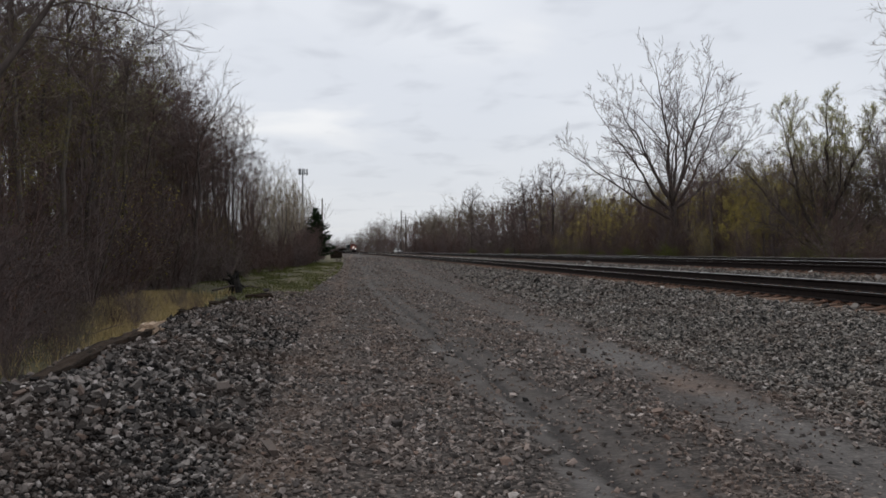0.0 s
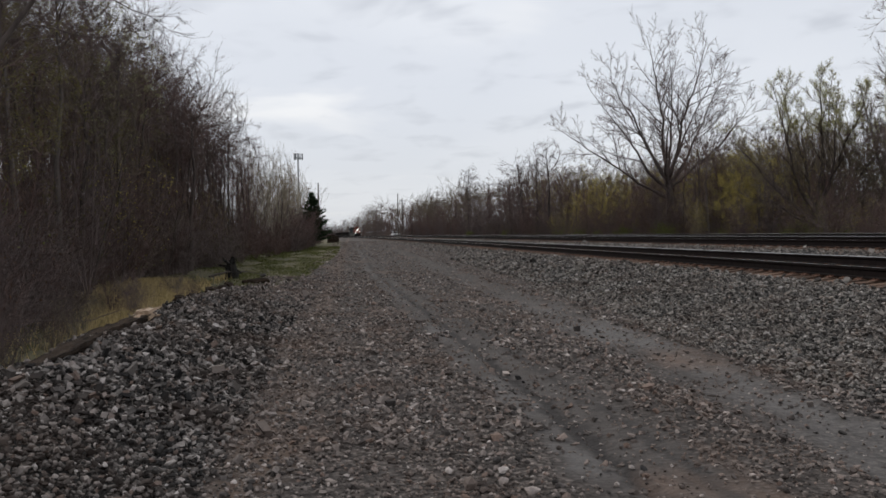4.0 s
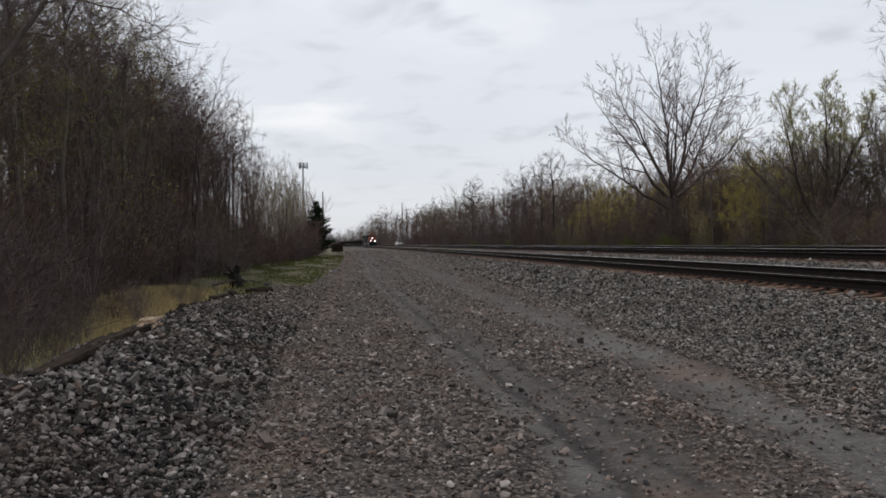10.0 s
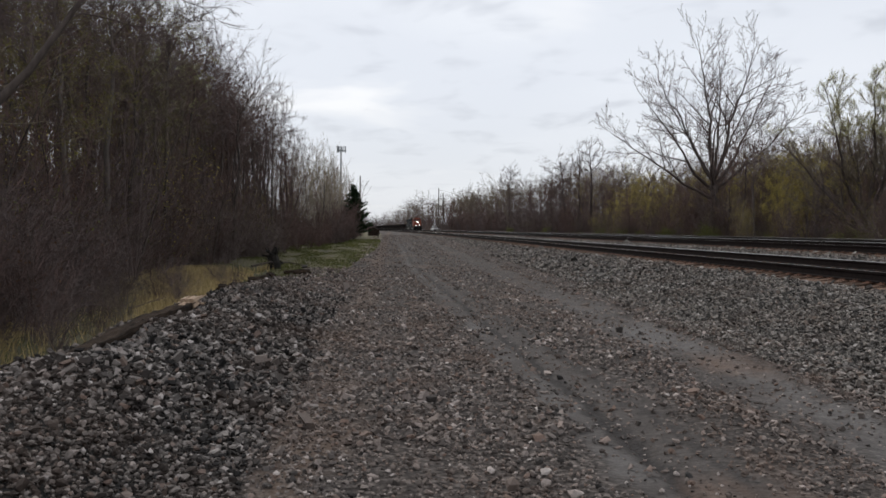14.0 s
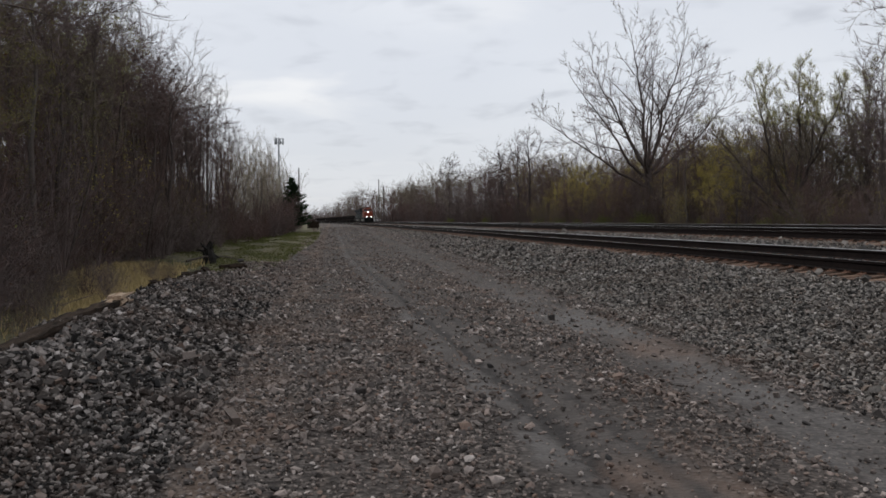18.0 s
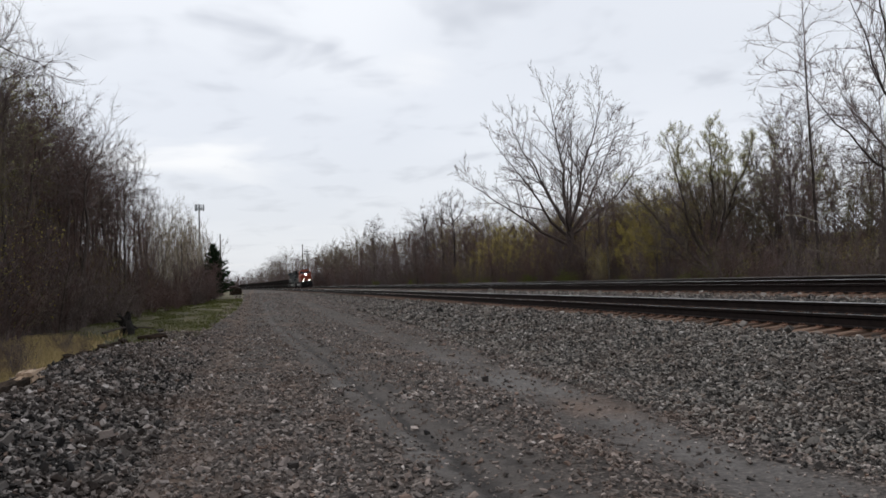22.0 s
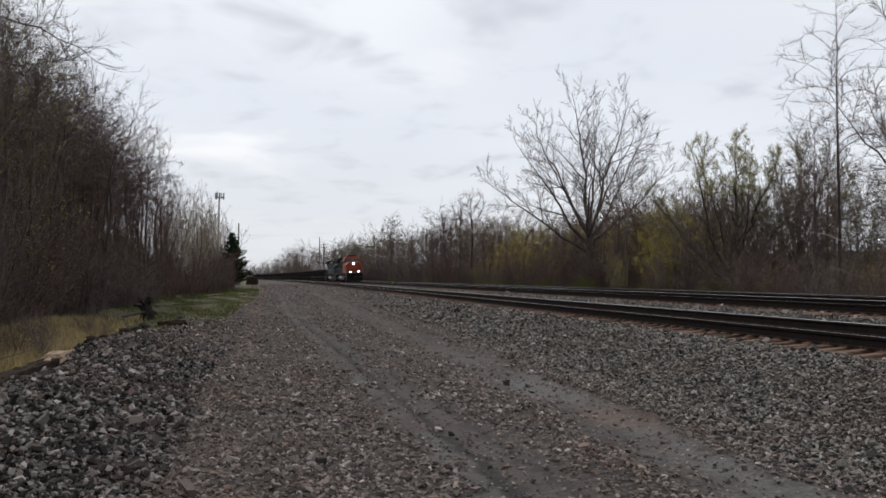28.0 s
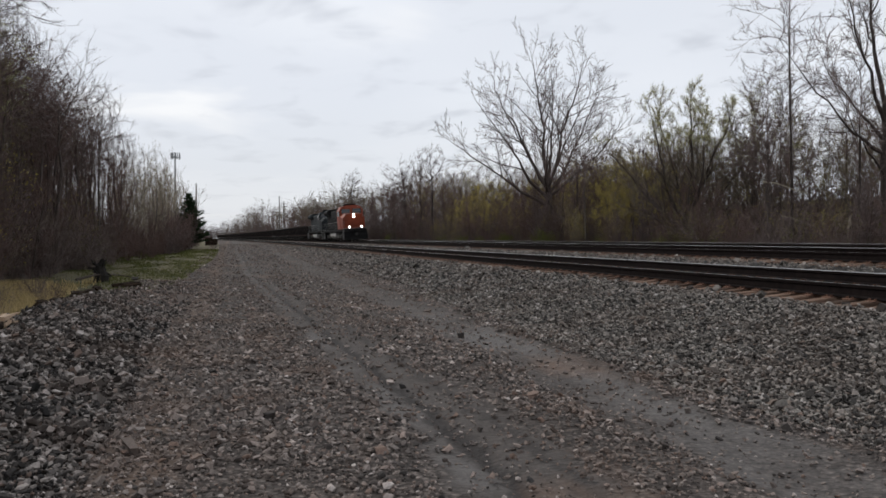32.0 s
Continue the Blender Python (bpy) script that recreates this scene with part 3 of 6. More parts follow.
def reach(rng, stem, room, step, kill, up=0.05, slope=0.7, hold=0.9, jitter=0.16, rounds=160):
    """Branches that grow from the stem into the room of the crown, each point of it drawing the branch nearest to it."""
    pos = [np.array(p, float) for p in stem]
    par = [-1] + list(range(len(stem) - 1))
    along = [np.array((0.0, 0.0, 0.0)) for _ in stem]
    st = np.array(pos)
    born = [0] * len(st)
    # a bough leaves the stem well below the place that it reaches for
    trunk = st[:len(stem)]
    axis = np.stack([np.interp(room[:, 2], trunk[:, 2], trunk[:, k]) for k in (0, 1)], -1)
    low = room.copy()
    low[:, 2] -= slope * np.linalg.norm(room[:, :2] - axis, axis=1)
    dist = np.linalg.norm(low[:, None] - st[None], axis=2)
    near, nd = dist.argmin(1), dist.min(1)
    for _ in range(rounds):
        if len(room) == 0:
            break
        ids, inv = np.unique(near, return_inverse=True)
        here = np.array([pos[i] for i in ids])
        way = room - here[inv]
        way /= np.linalg.norm(way, axis=1, keepdims=True) + 1e-9
        total = np.zeros((len(ids), 3))
        np.add.at(total, inv, way)
        total /= np.linalg.norm(total, axis=1, keepdims=True) + 1e-9
        total += hold * np.array([along[i] for i in ids]) + rng.normal(0, jitter, total.shape)
        total[:, 2] += up
        total /= np.linalg.norm(total, axis=1, keepdims=True) + 1e-9
        fresh = here + total * step
        first = len(pos)
        pos.extend(fresh)
        along.extend(total)
        par.extend(ids.tolist())
        born.extend([0] * len(ids))
        for i in ids:
            born[i] += 1
        d = np.linalg.norm(room[:, None] - fresh[None], axis=2)
        k, m = d.argmin(1), d.min(1)
        closer = m < nd
        near, nd = np.where(closer, first + k, near), np.where(closer, m, nd)
        # a place that one branch cannot come nearer to is given up
        left = (nd > kill) & (np.array(born)[near] < np.where(near < len(st), 6, 3))
        room, near, nd = room[left], near[left], nd[left]
    return np.array(pos), np.array(par)


def space_tree(seed, stem_h, radius, lobes, n, step, kill, bark_mat, twig_mat, bud=None, buds=0, bud_size=0.03, shell=3.0, slope=0.7, up=0.05, tip=0.006, twigs=2, twig_len=0.5, wob=0.06, lean=(0.0, 0.0), split=0.035, stem0=None, bud_low=0.0, taper=0.8, fine=0.8, sub=3, hold=0.9):
    """The trunk with its limbs, and the crown of twigs and buds, of one tree whose crown fills the lobes."""
    rng = np.random.default_rng(seed)
    if stem0 is None:
        k = max(int(stem_h / step), 3)
        stem0, p = [], np.array((0.0, 0.0, -0.15))
        for i in range(k + 1):
            stem0.append(p.copy())
            f = i / k
            p = p + np.array((lean[0] / k + rng.normal(0, wob * step * (0.3 + f)), lean[1] / k + rng.normal(0, wob * step * (0.3 + f)), (stem_h + 0.15) / k))
    pos, par = reach(rng, stem0, crown_room(rng, n, lobes, shell), step, kill, up, slope, hold)
    count = len(pos)
    kids = [[] for _ in range(count)]
    for i in range(1, count):
        kids[par[i]].append(i)
    # even out the kinks
    soft = pos.copy()
    for i in range(1, count):
        if kids[i] and i >= len(stem0):
            soft[i] = 0.5 * pos[i] + 0.25 * pos[par[i]] + 0.25 * pos[kids[i]].mean(0)
    pos = soft
    load = np.zeros(count)
    for i in range(count - 1, -1, -1):
        load[i] += 1 if not kids[i] else 0
        if par[i] >= 0:
            load[par[i]] += load[i]
    power = math.log(radius / tip) / math.log(max(load[0], 3))
    rad = tip * load ** power
    for i in range(len(stem0), count):
        rad[i] = max(min(rad[i], 0.96 * rad[par[i]]), tip)
    last = len(stem0)
    rad[:last] = np.minimum(rad[:last], radius * (1 - taper * np.arange(last) / last))
    for i in range(last, count):
        rad[i] = min(rad[i], 0.8 * rad[par[i]] if len(kids[par[i]]) > 1 and par[i] < last else rad[par[i]])
    vec = [Vector(p) for p in pos.tolist()]
    wood, crown, tips = Geo(), Geo(), []
    starts = [(0, -1)]
    while starts:
        i, frm = starts.pop()
        chain = ([frm] if frm >= 0 else []) + [i]
        while kids[chain[-1]]:
            ks = sorted(kids[chain[-1]], key=lambda j: -rad[j])
            starts.extend((j, chain[-1]) for j in ks[1:])
            chain.append(ks[0])
        tips.append(chain[-1])
        r = [float(rad[j]) for j in chain]
        if frm >= 0:
            r[0] = r[1]
        if frm < 0:
            r[0] *= 1.35
        pts = [vec[j] for j in chain]
        big = [j for j in range(len(r)) if r[j] > split]
        cut = len(big)
        if cut >= 2:
            wood.tube(pts[:cut + 1], r[:cut + 1], 9 if r[0] > 0.15 else 6 if r[0] > 0.06 else 4, cap=False)
            if len(pts) - cut >= 2:
                crown.tube(pts[cut:], r[cut:], 3, cap=False)
        elif len(pts) >= 2:
            crown.tube(pts, r, 3, cap=False)
    ends = []
    py = random.Random(seed)
    tipset = set(tips)
    for i in range(last, count):
        if rad[i] > 5 * tip or (i not in tipset and py.random() > fine):
            continue
        d = (vec[i] - vec[par[i]]).normalized()
        for k in range(twigs if i in tipset else 1):
            side = Vector((py.gauss(0, 1), py.gauss(0, 1), py.gauss(0.35, 0.8))).normalized()
            w = (d + side * (0.35 if i in tipset else 0.9)).normalized()
            q = vec[i].lerp(vec[par[i]], py.random())
            ln = twig_len * py.uniform(0.6, 1.5)
            bow = (w + Vector((py.gauss(0, 0.15), py.gauss(0, 0.15), 0.22))).normalized()
            pts = [q, q + w * ln * 0.5, q + w * ln * 0.5 + bow * ln * 0.5]
            crown.spike(pts, tip)
            ends.extend(pts[1:])
            for _ in range(sub):
                q2 = pts[1].lerp(pts[py.choice((0, 2))], py.random())
                w2 = (bow + Vector((py.gauss(0, 1), py.gauss(0, 1), py.gauss(0.2, 0.8))).normalized() * 0.75).normalized()
                e = q2 + w2 * ln * py.uniform(0.3, 0.65)
                crown.spike([q2, e], tip * 0.75)
                ends.append(e)
    mats = (twig_mat,)
    if bud:
        mats = (twig_mat, bud)
        ends = [e for e in ends if e.z > bud_low]
        for _ in range(buds):
            p = py.choice(ends) + Vector((py.gauss(0, 0.07), py.gauss(0, 0.07), py.gauss(0, 0.07)))
            a = Vector((py.gauss(0, 1), py.gauss(0, 1), py.gauss(0, 1))).normalized() * bud_size * py.uniform(0.6, 1.4)
            b = a.cross(Vector((py.gauss(0, 1), py.gauss(0, 1), 1))).normalized() * bud_size * 0.55
            crown.add([tuple(p - a), tuple(p + b), tuple(p + a), tuple(p - b)], [(0, 1, 2, 3)], 1)
    return wood.mesh("trunk", bark_mat, smooth=True), crown.mesh("crown", *mats)


def limb_tree(seed, trunk, radius, limbs, spec, bark_mat, twig_mat, bud=None, buds=0, bud_size=0.03, bud_low=0.0, split=0.03):
    """A tree with a short trunk, main limbs that bow from it to their ends, and branches that fork from those."""
    rng = random.Random(seed)
    out = []
    stem = [Vector((rng.gauss(0, 0.04), rng.gauss(0, 0.04), -0.15 + (trunk + 0.15) * i / 6)) for i in range(7)]
    for frm, end, sag, thick in limbs:
        p0, p2 = stem[0].lerp(stem[6], frm), Vector(end)
        p1 = p0 * 0.5 + p2 * 0.5 + Vector((0, 0, -sag))
        k = max(int((p2 - p0).length / 0.6), 5)
        pts, drift = [], Vector((0, 0, 0))
        for i in range(k + 1):
            f = i / k
            drift = drift * 0.8 + Vector((rng.gauss(0, 1), rng.gauss(0, 1), rng.gauss(0, 0.7))) * 0.075 * (f > 0)
            pts.append((1 - f) ** 2 * p0 + 2 * f * (1 - f) * p1 + f * f * p2 + drift)
        r0 = radius * thick
        rad = [max(r0 * (1 - 0.94 * (i / k) ** 0.8), 1.6 * spec["twig"]) for i in range(k + 1)]
        out.append((pts, rad, 0, 0))
        length = (p2 - p0).length
        kids = max(int(spec["kids"][0] * length / 8.0), 4)
        for j in range(kids):
            f = spec["first"][0] + (1 - spec["first"][0]) * (j + 0.8 * rng.random()) / kids
            i = min(int(f * k), k - 1)
            a = f * k - i
            d = (pts[i + 1] - pts[i]).normalized()
            side = Vector((rng.gauss(0, 1), rng.gauss(0, 1), rng.gauss(0.15, 0.8)))
            side = (side - d * side.dot(d)).normalized()
            ang = radians(rng.uniform(*spec["angle"][0]))
            ln = length * spec["ratio"][0] * (1 - 0.55 * f) * rng.uniform(0.75, 1.25)
            grow(out, rng, pts[i].lerp(pts[i + 1], a), d * math.cos(ang) + side * math.sin(ang), ln, min(0.6 * rad[i], 0.022 * ln + 0.008), 1, spec)
    wood, crown, ends = Geo(), Geo(), []
    wood.tube(stem, [radius * 1.3] + [radius * (1 - 0.25 * i / 6) for i in range(1, 7)], 10, cap=False)
    for pts, rad, lvl, _ in out:
        if lvl == 0:
            wood.tube(pts, rad, 6, cap=False)
        elif lvl < len(spec["kids"]):
            (wood if rad[0] > split else crown).tube(pts, rad, 4 if rad[0] > split else 3, cap=False)
        else:
            crown.spike(pts, max(rad[0], spec["twig"]))
            ends.extend(pts[1:])
    mats = (twig_mat,)
    if bud:
        mats = (twig_mat, bud)
        ends = [e for e in ends if e.z > bud_low]
        for _ in range(buds):
            p = rng.choice(ends) + Vector((rng.gauss(0, 0.06), rng.gauss(0, 0.06), rng.gauss(0, 0.06)))
            a = Vector((rng.gauss(0, 1), rng.gauss(0, 1), rng.gauss(0, 1))).normalized() * bud_size * rng.uniform(0.6, 1.4)
            b = a.cross(Vector((rng.gauss(0, 1), rng.gauss(0, 1), 1))).normalized() * bud_size * 0.55
            crown.add([tuple(p - a), tuple(p + b), tuple(p + a), tuple(p - b)], [(0, 1, 2, 3)], 1)
    return wood.mesh("trunk", bark_mat, smooth=True), crown.mesh("crown", *mats)


def wood_tree(seed, h, w, bark_mat, twig_mat, bud=None, buds=0, low=0.36, n=400, step=0.42, radius=0.12, tip=0.006, twigs=3, twig_len=0.55, bud_size=0.03, sub=4):
    """A tree of the woods: a straight stem and a domed crown of ascending boughs."""
    rng = random.Random(seed)
    top, mid = h * rng.uniform(0.62, 0.78), h * (1 + low) / 2
    lobes = [(0, 0, mid, w, w, h * (1 - low) / 2)]
    for k in range(4):
        a = rng.uniform(0, 6.28)
        lobes.append((0.6 * w * math.cos(a), 0.6 * w * math.sin(a), h * rng.uniform(0.62, 0.88), 0.55 * w, 0.55 * w, 0.14 * h))
    return space_tree(seed, top, radius, lobes, n, step, 1.4 * step, bark_mat, twig_mat, bud, buds, bud_size, slope=1.3, up=0.16, hold=0.65, tip=tip, twigs=twigs, twig_len=twig_len, wob=0.12, sub=sub)


def plant(name, meshes, m, label, group="", scale=1.0):
    """A tree as one thing with its trunk and crown."""
    t = tagged(new(name), label, "tree" if "shrub" not in name else "shrub", group)
    t.matrix_basis = m @ Matrix.Scale(scale, 4)
    part("trunk", meshes[0], None, t)
    part("crown", meshes[1], None, t)
    return t


def base(x, y):
    return float(height(x, y)) - 0.05


THICKET = dict(trunk=5.4, radius=0.035, segs=(4, 2, 1), taper=(0.8, 0.7, 0.6), wiggle=(0.1, 0.16, 0.2), up=(0.03, 0.08, 0.05), thin=0.007, twig=0.013,
               kids=(13, 8), first=(0.08, 0.1), angle=((20, 62), (25, 65)), ratio=(0.36, 0.55), fade=0.45, thick=0.6, stems=7, lean=0.26, flare=False)
SAPLING = dict(trunk=6.5, radius=0.045, segs=(5, 2, 1), taper=(0.85, 0.7, 0.6), wiggle=(0.06, 0.12, 0.2), up=(0.04, 0.12, 0.08), thin=0.006, twig=0.008,
               kids=(14, 7), first=(0.12, 0.1), angle=((20, 55), (20, 55)), ratio=(0.3, 0.5), fade=0.5, thick=0.5, stems=5, lean=0.16, flare=False)
BRUSH = dict(trunk=2.9, radius=0.02, segs=(4, 2, 1), taper=(0.75, 0.7, 0.6), wiggle=(0.12, 0.18, 0.25), up=(0.02, 0.05, 0.03), thin=0.005, twig=0.007,
             kids=(9, 5), first=(0.05, 0.1), angle=((20, 65), (25, 65)), ratio=(0.45, 0.5), fade=0.4, thick=0.6, stems=12, lean=0.42, flare=False)

forest_kinds = [wood_tree(sd, h, w, b, t, bud, nb, low, radius=r) for sd, h, w, b, t, bud, nb, low, r in (
    (11, 13.2, 2.5, BARK_GREY, TWIG, None, 0, 0.36, 0.13), (12, 11.6, 2.2, BARK_DARK, TWIG_RED, DEAD_LEAF, 250, 0.34, 0.1), (13, 12.4, 2.7, BARK_DARK, TWIG, None, 0, 0.42, 0.14),
    (14, 11.2, 2.4, BARK_DARK, TWIG_TAN, BUD_GREEN, 2600, 0.36, 0.1), (15, 12.0, 2.9, BARK_DARK, TWIG_RED, None, 0, 0.4, 0.13))]
sapling_kinds = [tree_meshes(s, dict(SAPLING, trunk=h), b, t, bud, nb, 0.045) for s, h, b, t, bud, nb in (
    (21, 5.5, BARK_DARK, TWIG_RED, DEAD_LEAF, 80), (22, 4.6, BARK_DARK, TWIG, BUD_YELLOW, 260), (23, 6.2, BARK_DARK, TWIG, BUD_GREEN, 200), (24, 6.8, BARK_GREY, TWIG_PALE, None, 0))]
thicket_kinds = [tree_meshes(s, dict(THICKET, trunk=h), b, t, bud, nb, 0.04) for s, h, b, t, bud, nb in (
    (51, 5.2, BARK_DARK, TWIG_RED, DEAD_LEAF, 160), (52, 5.8, BARK_DARK, TWIG, None, 0), (53, 4.6, BARK_GREY, TWIG_TAN, BUD_YELLOW, 1500), (54, 5.6, BARK_GREY, TWIG, BUD_GREEN, 700))]
THICKET_LABELS = ("dense reddish-brown thicket of leafless stems", "dense dark thicket of bare stems", "thicket with yellow-green spring buds", "brown thicket with sparse green buds")
far_tree_kinds = [wood_tree(sd, h, w, b, t, None, 0, 0.26, 110, 0.7, 0.11, 0.015, 3, 1.15, sub=3) for sd, h, w, b, t in ((61, 11.0, 2.4, BARK_GREY, TWIG), (62, 10.0, 2.1, BARK_DARK, TWIG_RED), (63, 11.6, 2.6, BARK_GREY, TWIG_TAN))]
FAR_TREE_LABELS = ("far bare tree with grey twigs", "far bare tree with reddish twigs", "far bare tree with tan twigs")
far_thicket_kinds = [tree_meshes(s, dict(THICKET, trunk=h, kids=(9, 5), twig=0.028, stems=6), b, t) for s, h, b, t in ((64, 5.4, BARK_DARK, TWIG_RED), (65, 5.0, BARK_DARK, TWIG), (66, 5.6, BARK_GREY, TWIG))]
FAR_THICKET_LABELS = ("far reddish-brown thicket of bare stems", "far dark thicket of bare stems", "far grey-brown thicket of stems")
mid_tree_kinds = [wood_tree(sd, h, w, b, t, bud, nb, low, 260, 0.42, 0.075, 0.008, 3, 0.55, 0.028) for sd, h, w, b, t, bud, nb, low in (
    (71, 9.6, 2.0, BARK_GREY, TWIG, None, 0, 0.4), (72, 9.0, 1.8, BARK_DARK, TWIG_RED, DEAD_LEAF, 150, 0.36), (73, 8.4, 1.9, BARK_GREY, TWIG_TAN, BUD_GREEN, 1800, 0.3), (74, 8.0, 2.0, BARK_GREY, TWIG, BUD_YELLOW, 2400, 0.28))]
MID_TREE_LABELS = ("bare grey tree of the woods beyond the tracks", "bare tree with reddish twigs and dead leaves", "tan tree hazed with pale green buds", "tree hazed with yellow-green buds")
green_kinds = [tree_meshes(81, dict(BRUSH, trunk=1.7), BARK_GREY, TWIG, LEAF_GREEN, 2600, 0.06)]
GREEN_LABELS = ("low shrub in fresh green leaf",)
brush_kinds = [tree_meshes(s, BRUSH, b, t, bud, nb, 0.045) for s, b, t, bud, nb in (
    (31, BARK_DARK, TWIG, None, 0), (32, BARK_DARK, TWIG_RED, DEAD_LEAF, 60), (33, BARK_GREY, TWIG_TAN, None, 0), (34, BARK_GREY, TWIG, LEAF_GREEN, 260))]
FOREST_LABELS = ("tall bare grey forest tree with fine twigs", "bare dark forest tree with reddish twigs", "tall slender bare tree with grey bark", "forest tree with pale green spring buds", "bare dark-barked tree with a dense crown")
SAPLING_LABELS = ("thin bare sapling clump with reddish twigs", "young tree clump with yellow-green buds", "bare sapling clump with sparse green buds", "pale tan clump of thin bare saplings")
BRUSH_LABELS = ("dark tangled leafless shrub", "reddish-brown tangled shrub with dead leaves", "pale dry leafless shrub", "low shrub with fresh green leaves")


def put(rng, kinds, labels, k, x, y, s, name, group):
    xx = x - float(bend(y))
    return plant(name, kinds[k], pose(xx, y, base(xx, y), rng.uniform(-3, 3), rng.uniform(-3, 3), rng.uniform(0, 360)), labels[k], group, s)


def woods():
    rng = random.Random(5)
    edge = "woods beside the road"
    # the woods on the heap's side: tall up to about y = 76
    for i in range(108):
        y = 12 + 66 * (i + rng.random()) / 108
        row = i % 5
        x = -9.6 - 1.9 * row + rng.uniform(-1.0, 1.0)
        put(rng, forest_kinds, FOREST_LABELS, rng.choice((0, 2, 0, 4, 1, 0, 3)), x, y, rng.uniform(0.98, 1.18) * (1.0 if row else 0.88) * (1 - 0.12 * float(smooth(52, 60, y)) - 0.14 * float(smooth(66, 84, y))), "forest_tree", "trees of the " + edge)
    for i in range(60):
        y = 18 + 58 * (i + rng.random()) / 60
        put(rng, forest_kinds, FOREST_LABELS, rng.choice((0, 2, 4, 1, 3)), -12.5 - 2.2 * (i % 4) + rng.uniform(-1.0, 1.0), y, rng.uniform(0.92, 1.08) * (1.1 - 0.1 * float(smooth(22, 40, y)) - 0.14 * float(smooth(58, 76, y))), "forest_tree", "trees deep in the " + edge)
    for i in range(66):
        y = 46 + 38 * (i + rng.random()) / 66
        put(rng, forest_kinds, FOREST_LABELS, rng.choice((0, 2, 4, 1, 1)), -9.5 - 2.4 * (i % 6) + rng.uniform(-1.2, 1.2), y, rng.uniform(0.95, 1.14) * (1 - 0.25 * float(smooth(66, 86, y))), "forest_tree", "trees of the " + edge)
    for i in range(80):
        y = 13 + 68 * (i + rng.random()) / 80
        put(rng, sapling_kinds, SAPLING_LABELS, rng.choice((0, 0, 2, 1, 0)), -8.2 - 6 * rng.random() ** 1.5, y, rng.uniform(0.75, 1.2), "sapling", "saplings of the " + edge)
    for i in range(95):
        y = 11.5 + 80 * ((i + rng.random()) / 95)
        x = -7.0 - 5 * rng.random()
        if y < 45:
            x -= 0.6
        put(rng, brush_kinds, BRUSH_LABELS, rng.choice((0, 1, 0, 2, 1, 3, 0)), x, y, rng.uniform(0.6, 1.15), "shrub", "shrubs of the " + edge)
    for i in range(64):
        y = 14 + 66 * (i + rng.random()) / 64
        put(rng, thicket_kinds, THICKET_LABELS, rng.choice((0, 1, 1, 0, 3)), -9.6 - (i % 4) * 2.2 - rng.uniform(0, 1.4), y, rng.uniform(0.65, 0.95), "thicket", "thickets of the " + edge)
    for i in range(54):
        y = 17 + 60 * (i + rng.random()) / 54
        put(rng, thicket_kinds, THICKET_LABELS, rng.choice((0, 1, 3, 0)), -8.4 - rng.uniform(0, 1.4), y, rng.uniform(0.4, 0.72), "thicket", "thickets at the edge of the woods")
    for i in range(26):
        y = 78 + 34 * (i + rng.random()) / 26
        put(rng, thicket_kinds, THICKET_LABELS, rng.choice((0, 1)), -4.3 - rng.uniform(0, 2.4), y, rng.uniform(0.6, 0.88), "thicket", "thickets by the road")
    # lower tan growth further on, before the pine
    for i in range(30):
        y = 80 + 34 * (i + rng.random()) / 30
        put(rng, sapling_kinds, SAPLING_LABELS, rng.choice((3, 3, 0)), -4.8 - rng.uniform(0, 6), y, rng.uniform(1.15, 1.62), "sapling", "pale saplings further along")
    for i in range(46):
        y = 62 + 58 * (i + rng.random()) / 46
        put(rng, brush_kinds, BRUSH_LABELS, rng.choice((0, 1)), -4.3 - rng.uniform(0, 3.5) - 2.0 * float(1 - smooth(62, 85, y)), y, rng.uniform(0.6, 1.1), "shrub", "shrubs by the road")
    # the woods beyond the tracks
    for i in range(135):
        y = 24 + 105 * ((i + rng.random()) / 135) ** 1.1
        x = 23.4 + (i % 5) * 2.3 + rng.uniform(-1.0, 1.0)
        if y < 47 and i % 3:
            continue
        put(rng, mid_tree_kinds, MID_TREE_LABELS, rng.choice((0, 1, 2, 1, 0, 1, 1, 0, 3)), x, y, rng.uniform(0.76, 1.1) + 0.15 * float(smooth(80, 125, y)), "woodland_tree", "trees beyond the tracks")
    for i in range(95):
        y = 20 + 62 * (i + rng.random()) / 95
        put(rng, mid_tree_kinds, MID_TREE_LABELS, rng.choice((0, 1, 1, 0, 2)), 28.5 + (i % 4) * 2.6 + rng.uniform(-1.2, 1.2), y, rng.uniform(0.76, 1.02), "woodland_tree", "trees further back beyond the tracks")
    for y in (38, 40, 55, 57, 74, 77, 80, 112, 116, 120, 150, 156):
        put(rng, green_kinds, GREEN_LABELS, 0, 21.9 + rng.uniform(-0.3, 0.6), y, rng.uniform(0.5, 0.75), "green_shrub", "green shrubs beyond the tracks")
    for y in (26, 29, 33, 46, 49, 62, 66, 88, 95):
        put(rng, green_kinds, GREEN_LABELS, 0, 22 + rng.uniform(-0.6, 1.5), y, rng.uniform(0.4, 0.65), "green_shrub", "green shrubs beyond the tracks")
    put(rng, green_kinds, GREEN_LABELS, 0, -10.4, 34, 1.3, "green_shrub", "green shrubs by the woods")
